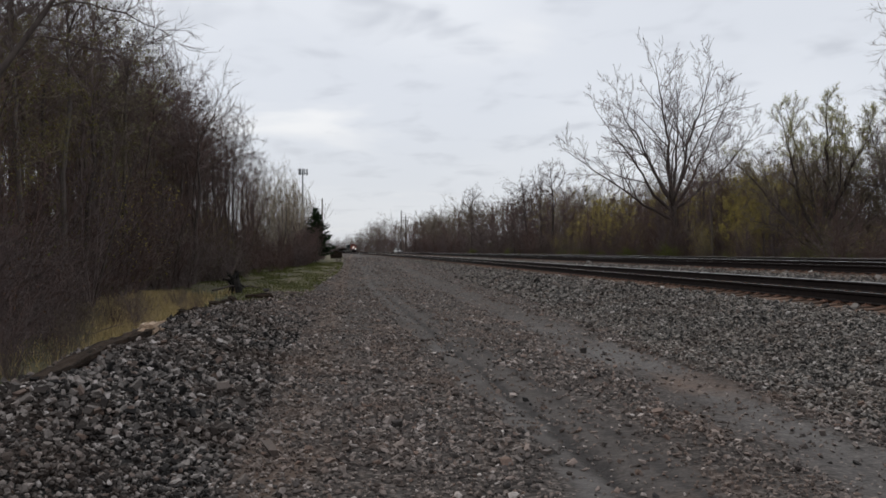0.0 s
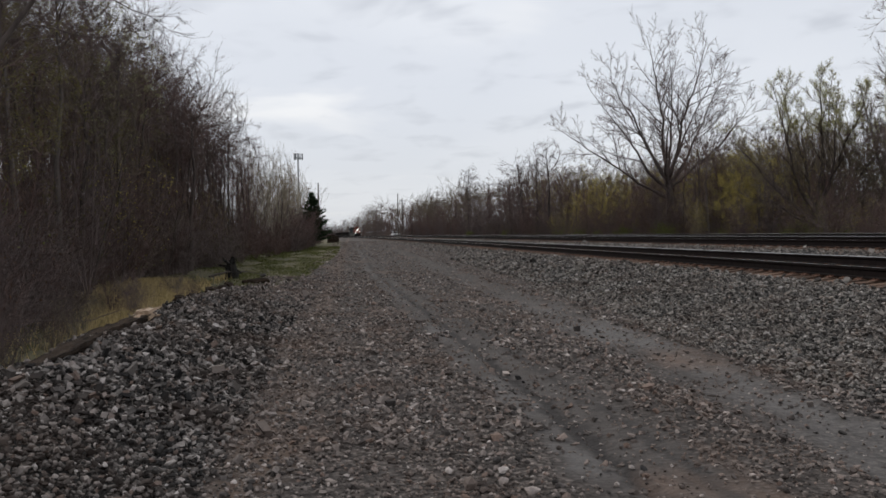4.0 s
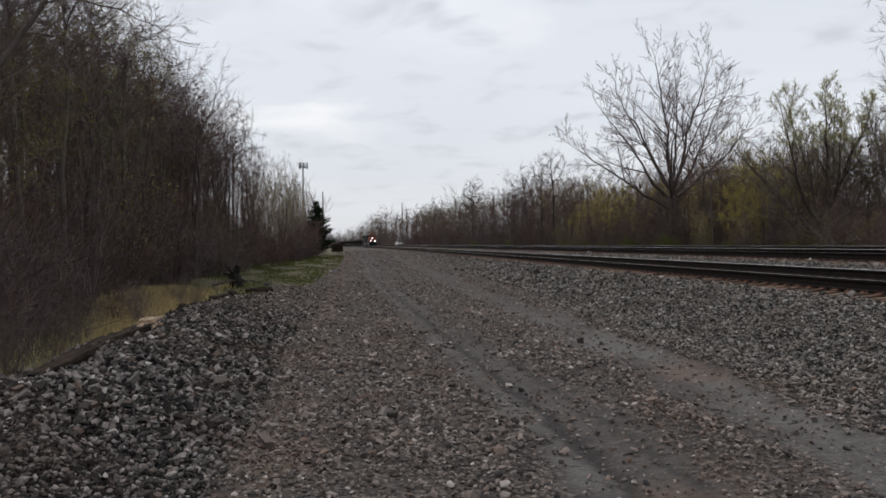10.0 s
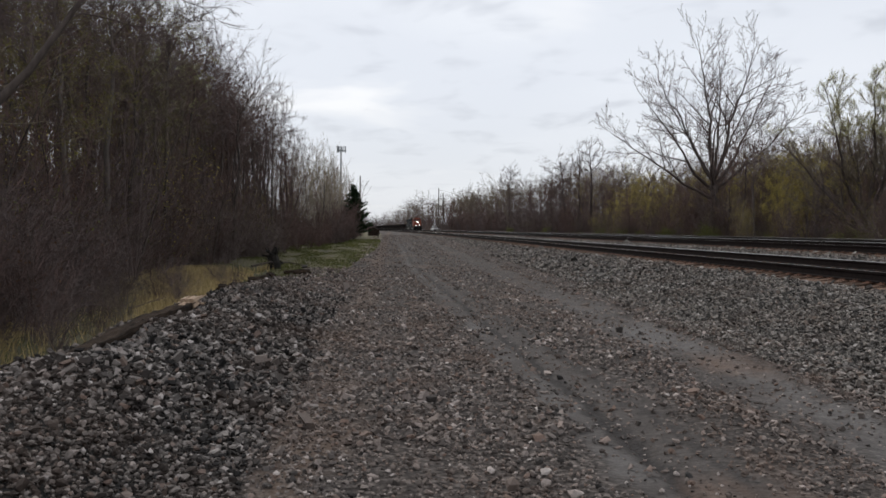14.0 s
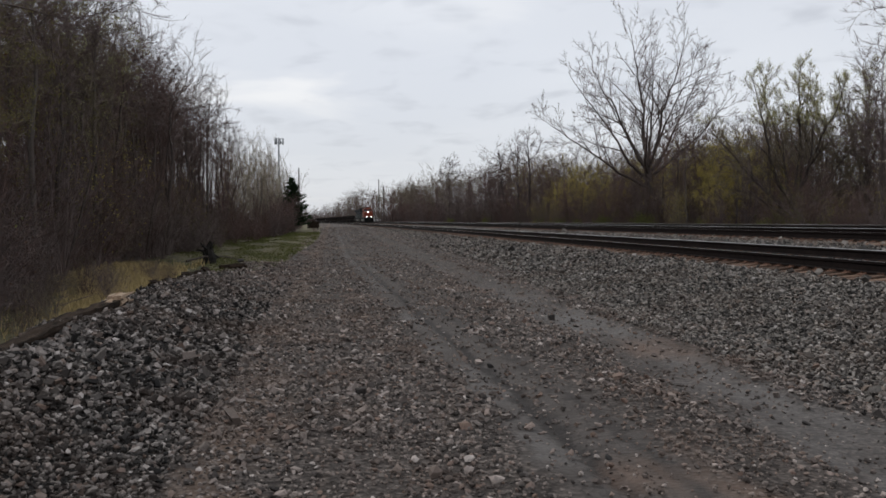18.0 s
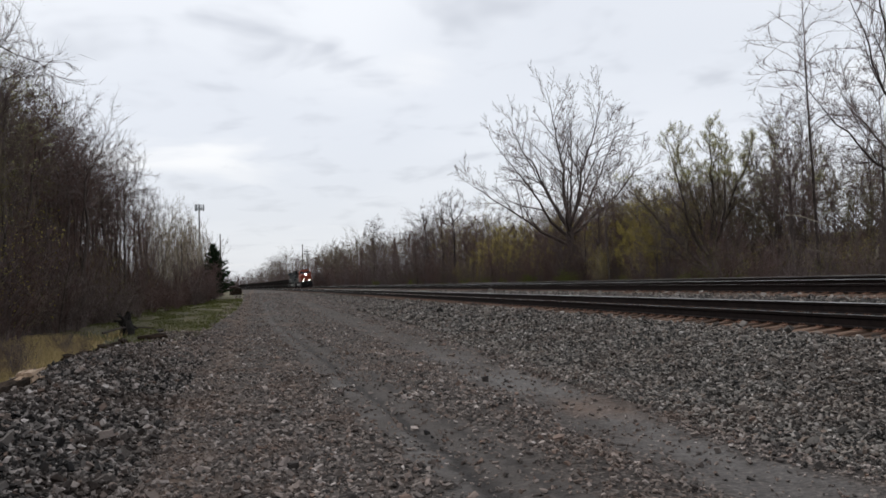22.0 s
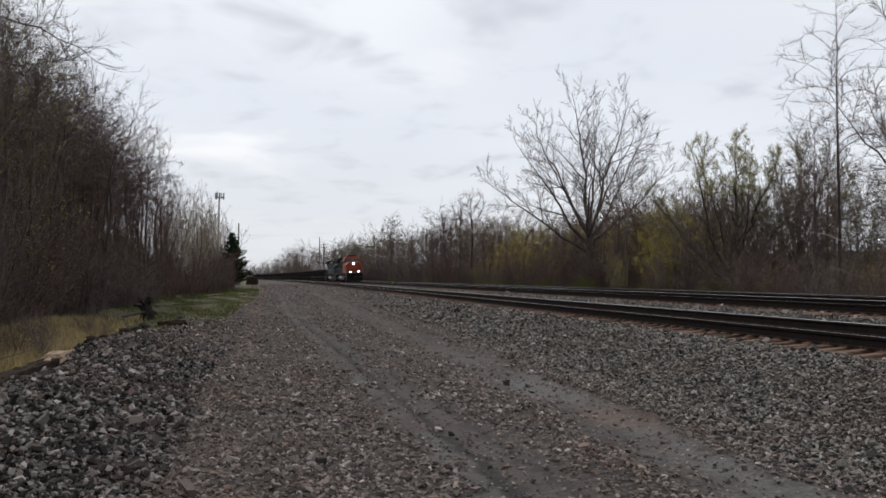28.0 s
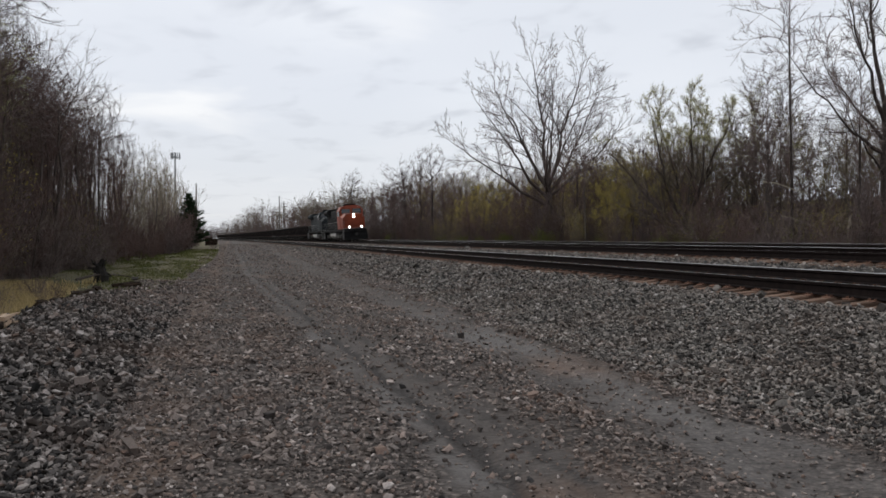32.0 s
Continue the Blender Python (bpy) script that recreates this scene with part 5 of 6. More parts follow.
def locomotive(front_mat, hood_mat, tank_mat, label, lit):
    """A six-axle road locomotive. Its middle is the origin, its front looks to -y, its wheels stand on z = 0."""
    loco = tagged(new("locomotive"), label, "locomotive", "locomotives of the train")
    F = -11.0
    g = Geo()
    g.box((0, 0.2, 1.42), (3.0, 21.4, 0.3), 0.03)
    g.box((0, 0.2, 1.2), (1.6, 19.5, 0.3), 0.03)
    part("underframe", g, PAINT_BLACK, loco, "black steel underframe with side sills")
    g = Geo()
    g.prism(((F - 0.25, 0.12), (F - 0.62, 0.16), (F - 0.5, 0.75), (F - 0.12, 1.25), (F + 0.3, 1.3), (F + 0.3, 0.2)), "x", -1.5, 1.5)
    g.box((0, F - 0.3, 1.36), (2.9, 0.35, 0.16), 0.03)
    part("pilot", g, PAINT_BLACK, loco, "black snow-plough pilot", recalc=True)
    g = Geo()
    disc(g, (0, F - 0.75, 0.86), 0.12, 0.9, "y", 8)
    g.box((0, F - 1.12, 0.86), (0.3, 0.3, 0.34), 0.06)
    part("coupler", g, TRUCK_GREY, loco, "knuckle coupler")
    # wide nose with a sloping top
    g = Geo()
    lo = [(-1.42, 1.57), (1.42, 1.57), (1.42, 2.95), (0.95, 3.45), (-0.95, 3.45), (-1.42, 2.95)]
    hi = [(-1.52, 1.57), (1.52, 1.57), (1.52, 3.2), (1.05, 3.62), (-1.05, 3.62), (-1.52, 3.2)]
    y0, y1 = F + 0.75, F + 2.35
    g.add([(a, y0, b) for a, b in lo] + [(a, y1, b) for a, b in hi], [(5, 4, 3, 2, 1, 0), (6, 7, 8, 9, 10, 11)] + [(k, (k + 1) % 6, 6 + (k + 1) % 6, 6 + k) for k in range(6)])
    nose = part("nose", g, front_mat, loco, "", recalc=True)
    g = Geo()
    g.box((0.62, F + 0.74, 2.3), (0.66, 0.04, 1.4), 0.015)
    part("nose_door", g, front_mat, nose)
    g = Geo()
    for z in (1.62,):
        g.box((0, F + 0.72, z), (2.84, 0.05, 0.09), 0.01)
    g.box((0, F + 0.95, 3.49), (2.0, 0.3, 0.03), 0.01)
    part("nose_stripe", g, PAINT_PALE, nose, "pale stripe across the nose")
    # cab
    g = Geo()
    prof = [(-1.55, 1.57), (1.55, 1.57), (1.55, 4.02), (1.2, 4.5), (0.6, 4.66), (-0.6, 4.66), (-1.2, 4.5), (-1.55, 4.02)]
    y0, y1 = F + 2.35, F + 5.2
    front = [(a, y0 + 0.38 * max(0, (b - 3.2)) / 1.4, b) for a, b in prof]
    g.add(front + [(a, y1, b) for a, b in prof], [tuple(range(8))[::-1], tuple(range(8, 16))] + [(k, (k + 1) % 8, 8 + (k + 1) % 8, 8 + k) for k in range(8)])
    cab = part("cab", g, front_mat, loco, "", recalc=True)
    for x in (-0.72, 0.72):
        g = Geo()
        g.box((0, 0, 0), (1.12, 0.05, 0.62), 0.03)
        part("windshield", g, CAB_GLASS, cab, "dark front windshield", at=pose(x, F + 2.5, 3.9, -15, 0, 0))
    for s in (-1, 1):
        for yy in (F + 3.15, F + 4.3):
            g = Geo()
            g.box((s * 1.555, yy, 3.6), (0.05, 0.85, 0.68), 0.03)
            part("side_window", g, CAB_GLASS, cab, "dark sliding cab window")
        g = Geo()
        g.box((s * 1.72, F + 2.75, 3.55), (0.08, 0.22, 0.4), 0.02)
        g.box((s * 1.63, F + 2.8, 3.72), (0.16, 0.03, 0.03))
        part("mirror", g, PAINT_BLACK, cab)
    g = Geo()
    g.box((0, F + 3.6, 4.74), (1.5, 1.1, 0.2), 0.05)
    part("roof_unit", g, PAINT_BLACK, cab, "cab air-conditioner box")
    g = Geo()
    for k in range(3):
        disc(g, (-0.15 + 0.15 * k, F + 4.9, 4.86), 0.06, 0.3, "y", 8)
    g.tube([(0, F + 4.9, 4.6), (0, F + 4.9, 4.86)], [0.03, 0.03], 6)
    part("horn", g, TRUCK_GREY, cab, "three-chime air horn")
    # long hood with doors, radiator wings, exhaust
    g = Geo()
    g.box((0, F + 13.0, 2.9), (1.9, 15.6, 2.66), 0.12)
    hood = part("long_hood", g, hood_mat, loco)
    for s in (-1, 1):
        for k in range(11):
            g = Geo()
            g.box((s * 0.96, F + 6.2 + k * 1.05, 2.55), (0.035, 0.92, 1.7), 0.02)
            part("hood_door", g, hood_mat, hood)
    g = Geo()
    g.prism(((-1.5, 3.95), (-1.5, 4.25), (-1.0, 4.55), (1.0, 4.55), (1.5, 4.25), (1.5, 3.95), (0.95, 3.6), (-0.95, 3.6)), "y", F + 16.2, F + 20.6)
    part("radiator", g, hood_mat, hood, "overhanging radiator section", recalc=True)
    g = Geo()
    g.box((0, F + 10.4, 4.35), (1.5, 2.6, 0.3), 0.06)
    g.box((0, F + 9.2, 4.5), (0.7, 0.9, 0.35), 0.05)
    part("exhaust_stack", g, PAINT_BLACK, hood, "sooty exhaust stack and silencer")
    g = Geo()
    g.box((0, F + 6.4, 4.3), (1.7, 2.2, 0.4), 0.1)
    part("blower_housing", g, hood_mat, hood)
    # fuel tank, steps, handrails
    g = Geo()
    g.prism(((-1.4, 1.05), (-1.45, 0.7), (-1.1, 0.38), (1.1, 0.38), (1.45, 0.7), (1.4, 1.05)), "y", -2.6, 3.4)
    part("fuel_tank", g, tank_mat, loco, "dusty pale fuel tank", recalc=True)
    for s in (-1, 1):
        for yy in (F + 0.35, -F - 0.25):
            g = Geo()
            for k in range(4):
                g.box((s * 1.42, yy, 0.35 + 0.3 * k), (0.26, 0.5, 0.04), 0.01)
            for dy in (-0.27, 0.27):
                g.box((s * 1.45, yy + dy, 0.85), (0.2, 0.04, 1.1), 0.01)
            part("steps", g, PAINT_PALE, loco, "pale boarding steps")
        g = Geo()
        for k in range(13):
            yy = F + 6.0 + k * 1.23
            g.tube([(s * 1.42, yy, 1.55), (s * 1.42, yy, 2.55)], [0.02, 0.02], 5)
        g.tube([(s * 1.42, F + 5.6, 2.55), (s * 1.42, F + 20.9, 2.55)], [0.02, 0.02], 5)
        part("handrail", g, PAINT_PALE, loco, "pale handrail along the walkway")
        g = Geo()
        g.tube([(s * 1.42, F - 0.1, 1.45), (s * 1.42, F - 0.1, 2.5), (s * 1.42, F + 0.8, 2.6)], [0.02] * 3, 5)
        part("handrail", g, PAINT_PALE, loco, "pale corner handrail")
    truck(loco, F + 4.3, 3, 0.53, 1.95, "three-axle truck")
    truck(loco, -F - 4.6, 3, 0.53, 1.95, "three-axle truck")
    # lights
    g = Geo()
    g.box((0, F + 0.78, 3.28), (0.34, 0.12, 0.62), 0.05)
    hb = part("headlight_housing", g, PAINT_BLACK, nose)
    for z in (3.14, 3.42):
        g = Geo()
        disc(g, (0, F + 0.70, z), 0.12, 0.06, "y", 16)
        part("headlight", g, HEADLIGHT if lit else CAB_GLASS, hb, "bright twin headlight" if lit else "unlit headlight")
    for x in (-0.77, 0.77):
        g = Geo()
        g.box((x, F - 0.2, 1.78), (0.34, 0.22, 0.36), 0.05)
        db = part("ditch_light_housing", g, PAINT_BLACK, loco)
        g = Geo()
        disc(g, (x, F - 0.33, 1.8), 0.12, 0.06, "y", 16)
        part("ditch_light", g, DITCH if lit else CAB_GLASS, db, "bright ditch light" if lit else "unlit ditch light")
    return loco


def gondola():
    """A low open gondola car, sooty and dark, its middle at the origin."""
    car = tagged(new("gondola_car"), "low sooty-black open gondola car with ribbed sides", "railway car", "gondola cars of the train")
    L, W, lo, hi, th = 15.6, 3.0, 1.05, 2.55, 0.1
    g = Geo()
    g.box((0, 0, lo + 0.08), (W, L, 0.16), 0.02)
    part("floor_pan", g, CAR_RUST, car)
    for s in (-1, 1):
        g = Geo()
        g.box((s * (W / 2 - th / 2), 0, (lo + hi) / 2), (th, L, hi - lo), 0.02)
        side = part("side_wall", g, CAR_RUST, car)
        for k in range(13):
            g = Geo()
            g.box((s * (W / 2 + 0.05), -L / 2 + 0.5 + k * (L - 1) / 12, (lo + hi) / 2), (0.12, 0.13, hi - lo - 0.1), 0.02)
            part("rib", g, CAR_RUST, side)
        g = Geo()
        g.box((s * (W / 2 + 0.01), 0, hi + 0.05), (0.2, L, 0.12), 0.03)
        part("top_chord", g, CAR_RUST, side)
        g = Geo()
        g.box((0, s * (L / 2 - th / 2), (lo + hi) / 2), (W - 2 * th, th, hi - lo), 0.02)
        for z in (1.5, 2.0):
            g.box((0, s * (L / 2 + 0.04), z), (W - 0.3, 0.1, 0.12), 0.02)
        part("end_wall", g, CAR_RUST, car)
        g = Geo()
        disc(g, (0, s * (L / 2 + 0.35), 0.86), 0.1, 0.7, "y", 8)
        g.box((0, s * (L / 2 + 0.72), 0.86), (0.26, 0.28, 0.3), 0.05)
        part("coupler", g, TRUCK_GREY, car)
        truck(car, s * (L / 2 - 2.2), 2, 0.42, 1.75, "two-axle freight truck")
    g = Geo()
    for k in range(10):
        g.box((random.Random(k).uniform(-0.4, 0.4), -L / 2 + 1.2 + k * 1.45, 1.9), (2.2, 1.3, 0.9), 0.35)
    part("load", g, CAR_RUST, car, "dark scrap load below the rim")
    return car


lead = locomotive(PAINT_ORANGE, PAINT_BLACK, TANK, "orange-red diesel locomotive with black hood and lit headlights", True)
second = locomotive(PAINT_SLATE, PAINT_SLATE, TANK, "dark slate diesel locomotive coupled behind the leader", False)
cars = [gondola()]
for _ in range(23):
    cars.append(copy_thing(cars[0], Matrix()))

# ---- poles, tower, vehicle in the distance ----
POLE_WOOD = plain("weathered_pole_wood", (0.06, 0.048, 0.04), (0.12, 0.1, 0.085), 2, 0.9, 0, 0.4, 0.01, (1, 1, 0.1))
TOWER_STEEL = plain("galvanised_steel", (0.22, 0.23, 0.24), (0.33, 0.34, 0.35), 2, 0.55, 0.5, 0.1, 0.004)
CERAMIC = plain("insulator", (0.1, 0.09, 0.08), (0.2, 0.19, 0.18), 9, 0.3)


def utility_pole(x, y, top, arms, label):
    z = base(x, y)
    p = tagged(new("utility_pole"), label, "utility pole", "poles beside the line")
    p.matrix_basis = pose(x, y, z)
    h = top - z
    part("shaft", Geo().tube([(0, 0, -0.3), (0, 0, h * 0.5), (0, 0, h)], [0.2, 0.17, 0.13], 10), POLE_WOOD, p)
    for k in range(arms):
        a = part("crossarm", Geo().box((0, 0, h - 0.5 - 0.9 * k), (2.2, 0.12, 0.14), 0.02), POLE_WOOD, p)
        for xx in (-0.95, -0.5, 0.5, 0.95):
            part("insulator", Geo().tube([(xx, 0, h - 0.44 - 0.9 * k), (xx, 0, h - 0.3 - 0.9 * k), (xx, 0, h - 0.26 - 0.9 * k)], [0.05, 0.07, 0.03], 8), CERAMIC, a)
    return p


first_pole = utility_pole(15.0, 270, 14.7, 0, "tall bare wooden utility pole beside the line")
for dz in (0.1, 0.9):
    run = [(24.0 * f, 16.0 * f, 13.4 - dz - 2.4 * f - 3.2 * f * (1 - f)) for f in [k / 12 for k in range(13)]]
    part("wire", Geo().tube(run, [0.018] * 13, 4), POLE_WOOD, first_pole, "thin sagging overhead wire")
utility_pole(17.0, 280, 13.2, 2, "wooden utility pole with crossarms beside the line")
utility_pole(-7.3, 200, 14.0, 0, "thin far pole above the bushes")


def cell_tower(x, y, top):
    z = base(x, y)
    t = tagged(new("cell_tower"), "grey steel antenna mast with a platform of panel antennas", "antenna mast")
    t.matrix_basis = pose(x, y, z)
    h = top - z
    part("mast", Geo().tube([(0, 0, 0), (0, 0, h * 0.5), (0, 0, h)], [0.32, 0.22, 0.15], 12), TOWER_STEEL, t)
    g = Geo()
    for k in range(3):
        a, b = radians(120 * k + 20), radians(120 * (k + 1) + 20)
        pa, pb = Vector((1.25 * math.cos(a), 1.25 * math.sin(a), h - 0.8)), Vector((1.25 * math.cos(b), 1.25 * math.sin(b), h - 0.8))
        g.tube([pa, pb], [0.08, 0.08], 6)
        g.tube([Vector((0, 0, h - 0.8)), pa], [0.08, 0.08], 6)
    part("platform", g, TOWER_STEEL, t)
    for k in range(9):
        a, b = radians(120 * (k // 3) + 20), radians(120 * (k // 3 + 1) + 20)
        f = (k % 3 + 0.5) / 3
        p = Vector((1.25 * math.cos(a), 1.25 * math.sin(a), 0)).lerp(Vector((1.25 * math.cos(b), 1.25 * math.sin(b), 0)), f)
        part("antenna", Geo().box((p.x * 1.08, p.y * 1.08, h - 0.5), (0.2, 0.2, 1.5), 0.05), TOWER_STEEL, t)
    return t


cell_tower(-11.8, 200, 20.6)

# ---- stones ----
def rock_shapes():
    phi = (1 + 5 ** 0.5) / 2
    v = np.array([(-1, phi, 0), (1, phi, 0), (-1, -phi, 0), (1, -phi, 0), (0, -1, phi), (0, 1, phi), (0, -1, -phi), (0, 1, -phi), (phi, 0, -1), (phi, 0, 1), (-phi, 0, -1), (-phi, 0, 1)]) / 1.9
    f = np.array([(0, 11, 5), (0, 5, 1), (0, 1, 7), (0, 7, 10), (0, 10, 11), (1, 5, 9), (5, 11, 4), (11, 10, 2), (10, 7, 6), (7, 1, 8), (3, 9, 4), (3, 4, 2), (3, 2, 6), (3, 6, 8), (3, 8, 9), (4, 9, 5), (2, 4, 11), (6, 2, 10), (8, 6, 7), (9, 8, 1)])
    rng = np.random.default_rng(3)
    shapes = []
    for _ in range(10):
        w = v * rng.uniform(0.7, 1.25, (12, 1)) * rng.uniform(0.55, 1.3, 3)
        # broken flat sides
        for _ in range(7):
            nrm = rng.normal(size=3)
            nrm /= np.linalg.norm(nrm)
            d = w @ nrm
            w = w - np.outer(np.maximum(d - 0.42, 0), nrm)
        shapes.append(w)
    return np.array(shapes), f


ROCKS, ROCK_FACES = rock_shapes()


def chip_shapes():
    """Plainer broken stones of six sides, for the ground further off."""
    v = np.array([(x, y, z) for x in (-1, 1) for y in (-1, 1) for z in (-1, 1)]) * 0.62
    f = np.array([(0, 1, 3), (0, 3, 2), (4, 6, 7), (4, 7, 5), (0, 4, 5), (0, 5, 1), (2, 3, 7), (2, 7, 6), (0, 2, 6), (0, 6, 4), (1, 5, 7), (1, 7, 3)])
    rng = np.random.default_rng(4)
    return np.array([v * rng.uniform(0.45, 1.45, (8, 3)) * rng.permutation((0.55, 0.95, 1.35)) for _ in range(12)]), f


CHIPS, CHIP_FACES = chip_shapes()


def scatter(rng, n, s0, s1, y0, y1, size, keep=None, pile=0.5, spread=0.36):
    """Places for n stones over a stretch of ground."""
    s, y = rng.uniform(s0, s1, n), rng.uniform(y0, y1, n)
    if keep is not None:
        k = keep(s, y, rng)
        s, y = s[k], y[k]
    seen = (s > -0.56 * y - 0.2) & (s < 0.95 * y + 0.3)
    s, y = s[seen], y[seen]
    x = s - bend(y)
    r = size * np.exp(rng.normal(0, spread, len(x)))
    z = height(x, y) + r * rng.uniform(-0.25, pile, len(x))
    return np.stack([x, y, z, r], -1)


def stone_verts(rng, places, shapes):
    n = len(places)
    q = rng.normal(size=(n, 4))
    q /= np.linalg.norm(q, axis=1, keepdims=True)
    a, b, c, d = q.T
    R = np.stack([1 - 2 * (c * c + d * d), 2 * (b * c - a * d), 2 * (b * d + a * c), 2 * (b * c + a * d), 1 - 2 * (b * b + d * d), 2 * (c * d - a * b), 2 * (b * d - a * c), 2 * (c * d + a * b), 1 - 2 * (b * b + c * c)], -1).reshape(n, 3, 3)
    sh = shapes[rng.integers(0, len(shapes), n)]
    v = np.einsum("nij,nkj->nki", R, sh) * places[:, 3][:, None, None]
    v[:, :, 2] *= 0.8
    return v + places[:, None, :3]


def off_ruts(s, y, rng):
    """Few stones lie in the wheel ruts and on the packed strip beside them."""
    n = len(s)
    left, right = 2.03 - 0.026 * np.clip(y, 6, 40), 3.76 + 0.02 * np.minimum(y, 17)
    wave = 0.15 * np.sin(3 * y) + 0.2 * np.sin(0.9 * y + 1)
    dens = 0.5 + 0.5 * np.sin(s * 2.3 + 0.6 * np.sin(y)) ** 2
    strip = (s > left - 0.42 + wave * 0.5) & (s < left + 0.45 * (1 - smooth(9, 15, y)) + 0.3 + wave)
    dens = np.where(strip, 0.16, dens)
    dens = np.where(np.abs(s - right + wave * 0.5) < 0.55, 0.12, dens)
    dens = dens * (1 - 0.35 * smooth(20, 45, y))
    return rng.random(n) < dens


def stones():
    rng = np.random.default_rng(9)
    heap = [scatter(rng, 24000, -3.5, -0.9, 3.6, 10, 0.0215, pile=2.6, spread=0.3), scatter(rng, 20000, -3.5, -1.0, 10, 19, 0.022, pile=2.4, spread=0.3), scatter(rng, 1500, -3.5, -2.2, 18, 25, 0.026, pile=1.6)]
    road = [scatter(rng, 5200, -3.4, -1.0, 17.5, 34, 0.026, pile=1.0), scatter(rng, 25000, -1.1, 5.2, 3.8, 9, 0.0175, off_ruts, 0.8), scatter(rng, 2500, -1.1, 5.0, 3.8, 12, 0.0225, off_ruts, 0.7), scatter(rng, 19000, -1.2, 5.5, 9, 17, 0.0205, off_ruts, 0.8), scatter(rng, 17000, -1.5, 6, 17, 36, 0.024, off_ruts), scatter(rng, 9000, -2.0, 7, 36, 75, 0.032, off_ruts), scatter(rng, 2500, -2.2, 8, 75, 140, 0.045)]
    bed = [scatter(rng, 29000, 4.65, 8.85, 5.5, 14, 0.0195, pile=1.9, spread=0.3), scatter(rng, 19000, 5.1, 8.85, 14, 24, 0.0225, pile=1.7, spread=0.3), scatter(rng, 9000, 5.8, 8.9, 24, 50, 0.037, pile=1.2), scatter(rng, 3000, 6.5, 9.0, 50, 110, 0.045), scatter(rng, 7500, 12.6, 15.05, 13, 50, 0.034), scatter(rng, 2500, 12.8, 15.0, 50, 110, 0.045), scatter(rng, 6500, 8.6, 9.8, 9, 40, 0.027, pile=1.8), scatter(rng, 1400, 10.4, 11.7, 11, 30, 0.026)]
    meshes = []
    for k, sh in enumerate(ROCKS):
        meshes.append(array_mesh("stone", sh, ROCK_FACES, STONE_PIECE))
    # the nearest stones, one by one
    first = np.concatenate([heap[0], road[0]])
    order = np.argsort(first[:, 1])
    pick = first[order[:300]]
    for i, (x, y, z, r) in enumerate(pick):
        ob = new("stone", meshes[i % len(meshes)])
        ob.parent = ground
        ob.matrix_basis = Matrix.LocRotScale((x, y, z), Euler(rng.uniform(0, 6.28, 3).tolist()), (r, r, r * 0.85))
    cut = first[order[299], 1]
    for name, group, mat, label in (("heap_stones", heap, HEAP_STONE, "long heap of grey crushed ballast stones"), ("road_stones", road, STONE, "loose grey and tan stones over the gravel road"), ("ballast_stones", bed, BED_STONE, "grey crushed ballast sloping up to the tracks")):
        pl = np.concatenate(group)
        pl = pl[pl[:, 1] > cut]
        vs, fs, o = [], [], 0
        for sel, shapes, faces in ((pl[:, 1] < 6.2, ROCKS, ROCK_FACES), (pl[:, 1] >= 6.2, CHIPS, CHIP_FACES)):
            v = stone_verts(rng, pl[sel], shapes)
            fs.append((faces[None] + o + v.shape[1] * np.arange(len(v))[:, None, None]).reshape(-1, 3))
            vs.append(v.reshape(-1, 3))
            o += len(vs[-1])
        tagged(part(name, array_mesh(name, np.concatenate(vs), np.concatenate(fs), mat), None, ground, label), kind="stuff")


stones()


# ---- grass ----
def grass(name, n, s0, s1, y0, y1, h, mat, label, keep=None):
    rng = np.random.default_rng(len(name))
    s, y = rng.uniform(s0, s1, n), y0 + (y1 - y0) * rng.random(n) ** 1.3
    if keep is not None:
        k = keep(s, y, rng)
        s, y = s[k], y[k]
    n = len(s)
    x = s - bend(y)
    z = height(x, y) - 0.02
    a, lean, hh = rng.uniform(0, 6.28, n), rng.normal(0, 0.35, (n, 2)), h * rng.uniform(0.5, 1.4, n)
    w = 0.0035 + 0.0004 * y
    o = np.stack([x, y, z], -1)
    side = np.stack([np.cos(a) * w, np.sin(a) * w, 0 * a], -1)
    tip = o + np.stack([lean[:, 0] * hh, lean[:, 1] * hh, hh], -1)
    v = np.stack([o - side, o + side, tip], 1).reshape(-1, 3)
    f = np.arange(3 * n).reshape(n, 3)
    return tagged(part(name, array_mesh(name, v, f, mat), None, ground, label), kind="stuff")


grass("dry_grass", 52000, -9.0, -3.5, 8, 36, 0.24, DRY_GRASS, "tan dry grass at the woods' edge", lambda s, y, r: (np.sin(s * 1.3 + y * 0.35) + r.normal(0, 0.5, len(s)) > -0.2) & (s < -3.6 - 0.03 * y))
grass("green_grass", 76000, -8.5, -0.9, 8.5, 95, 0.085, GREEN_GRASS, "short green grass on the verge", lambda s, y, r: (s < -3.6 + 1.9 * smooth(23, 32, y) + 0.7 * smooth(32, 70, y)) & (0.9 * np.sin(s * 1.6 + 1.3 * np.sin(y * 0.31)) * np.sin(y * 0.43 + s) + r.normal(0, 0.45, len(s)) > 0.0))
grass("far_weeds", 14000, 21.4, 24, 16, 120, 0.42, GREEN_GRASS, "green weeds at the foot of the trees beyond the tracks", lambda s, y, r: np.sin(y * 0.33 + 0.8) + 0.6 * np.sin(y * 0.81) + r.normal(0, 0.3, len(s)) > 0.55)


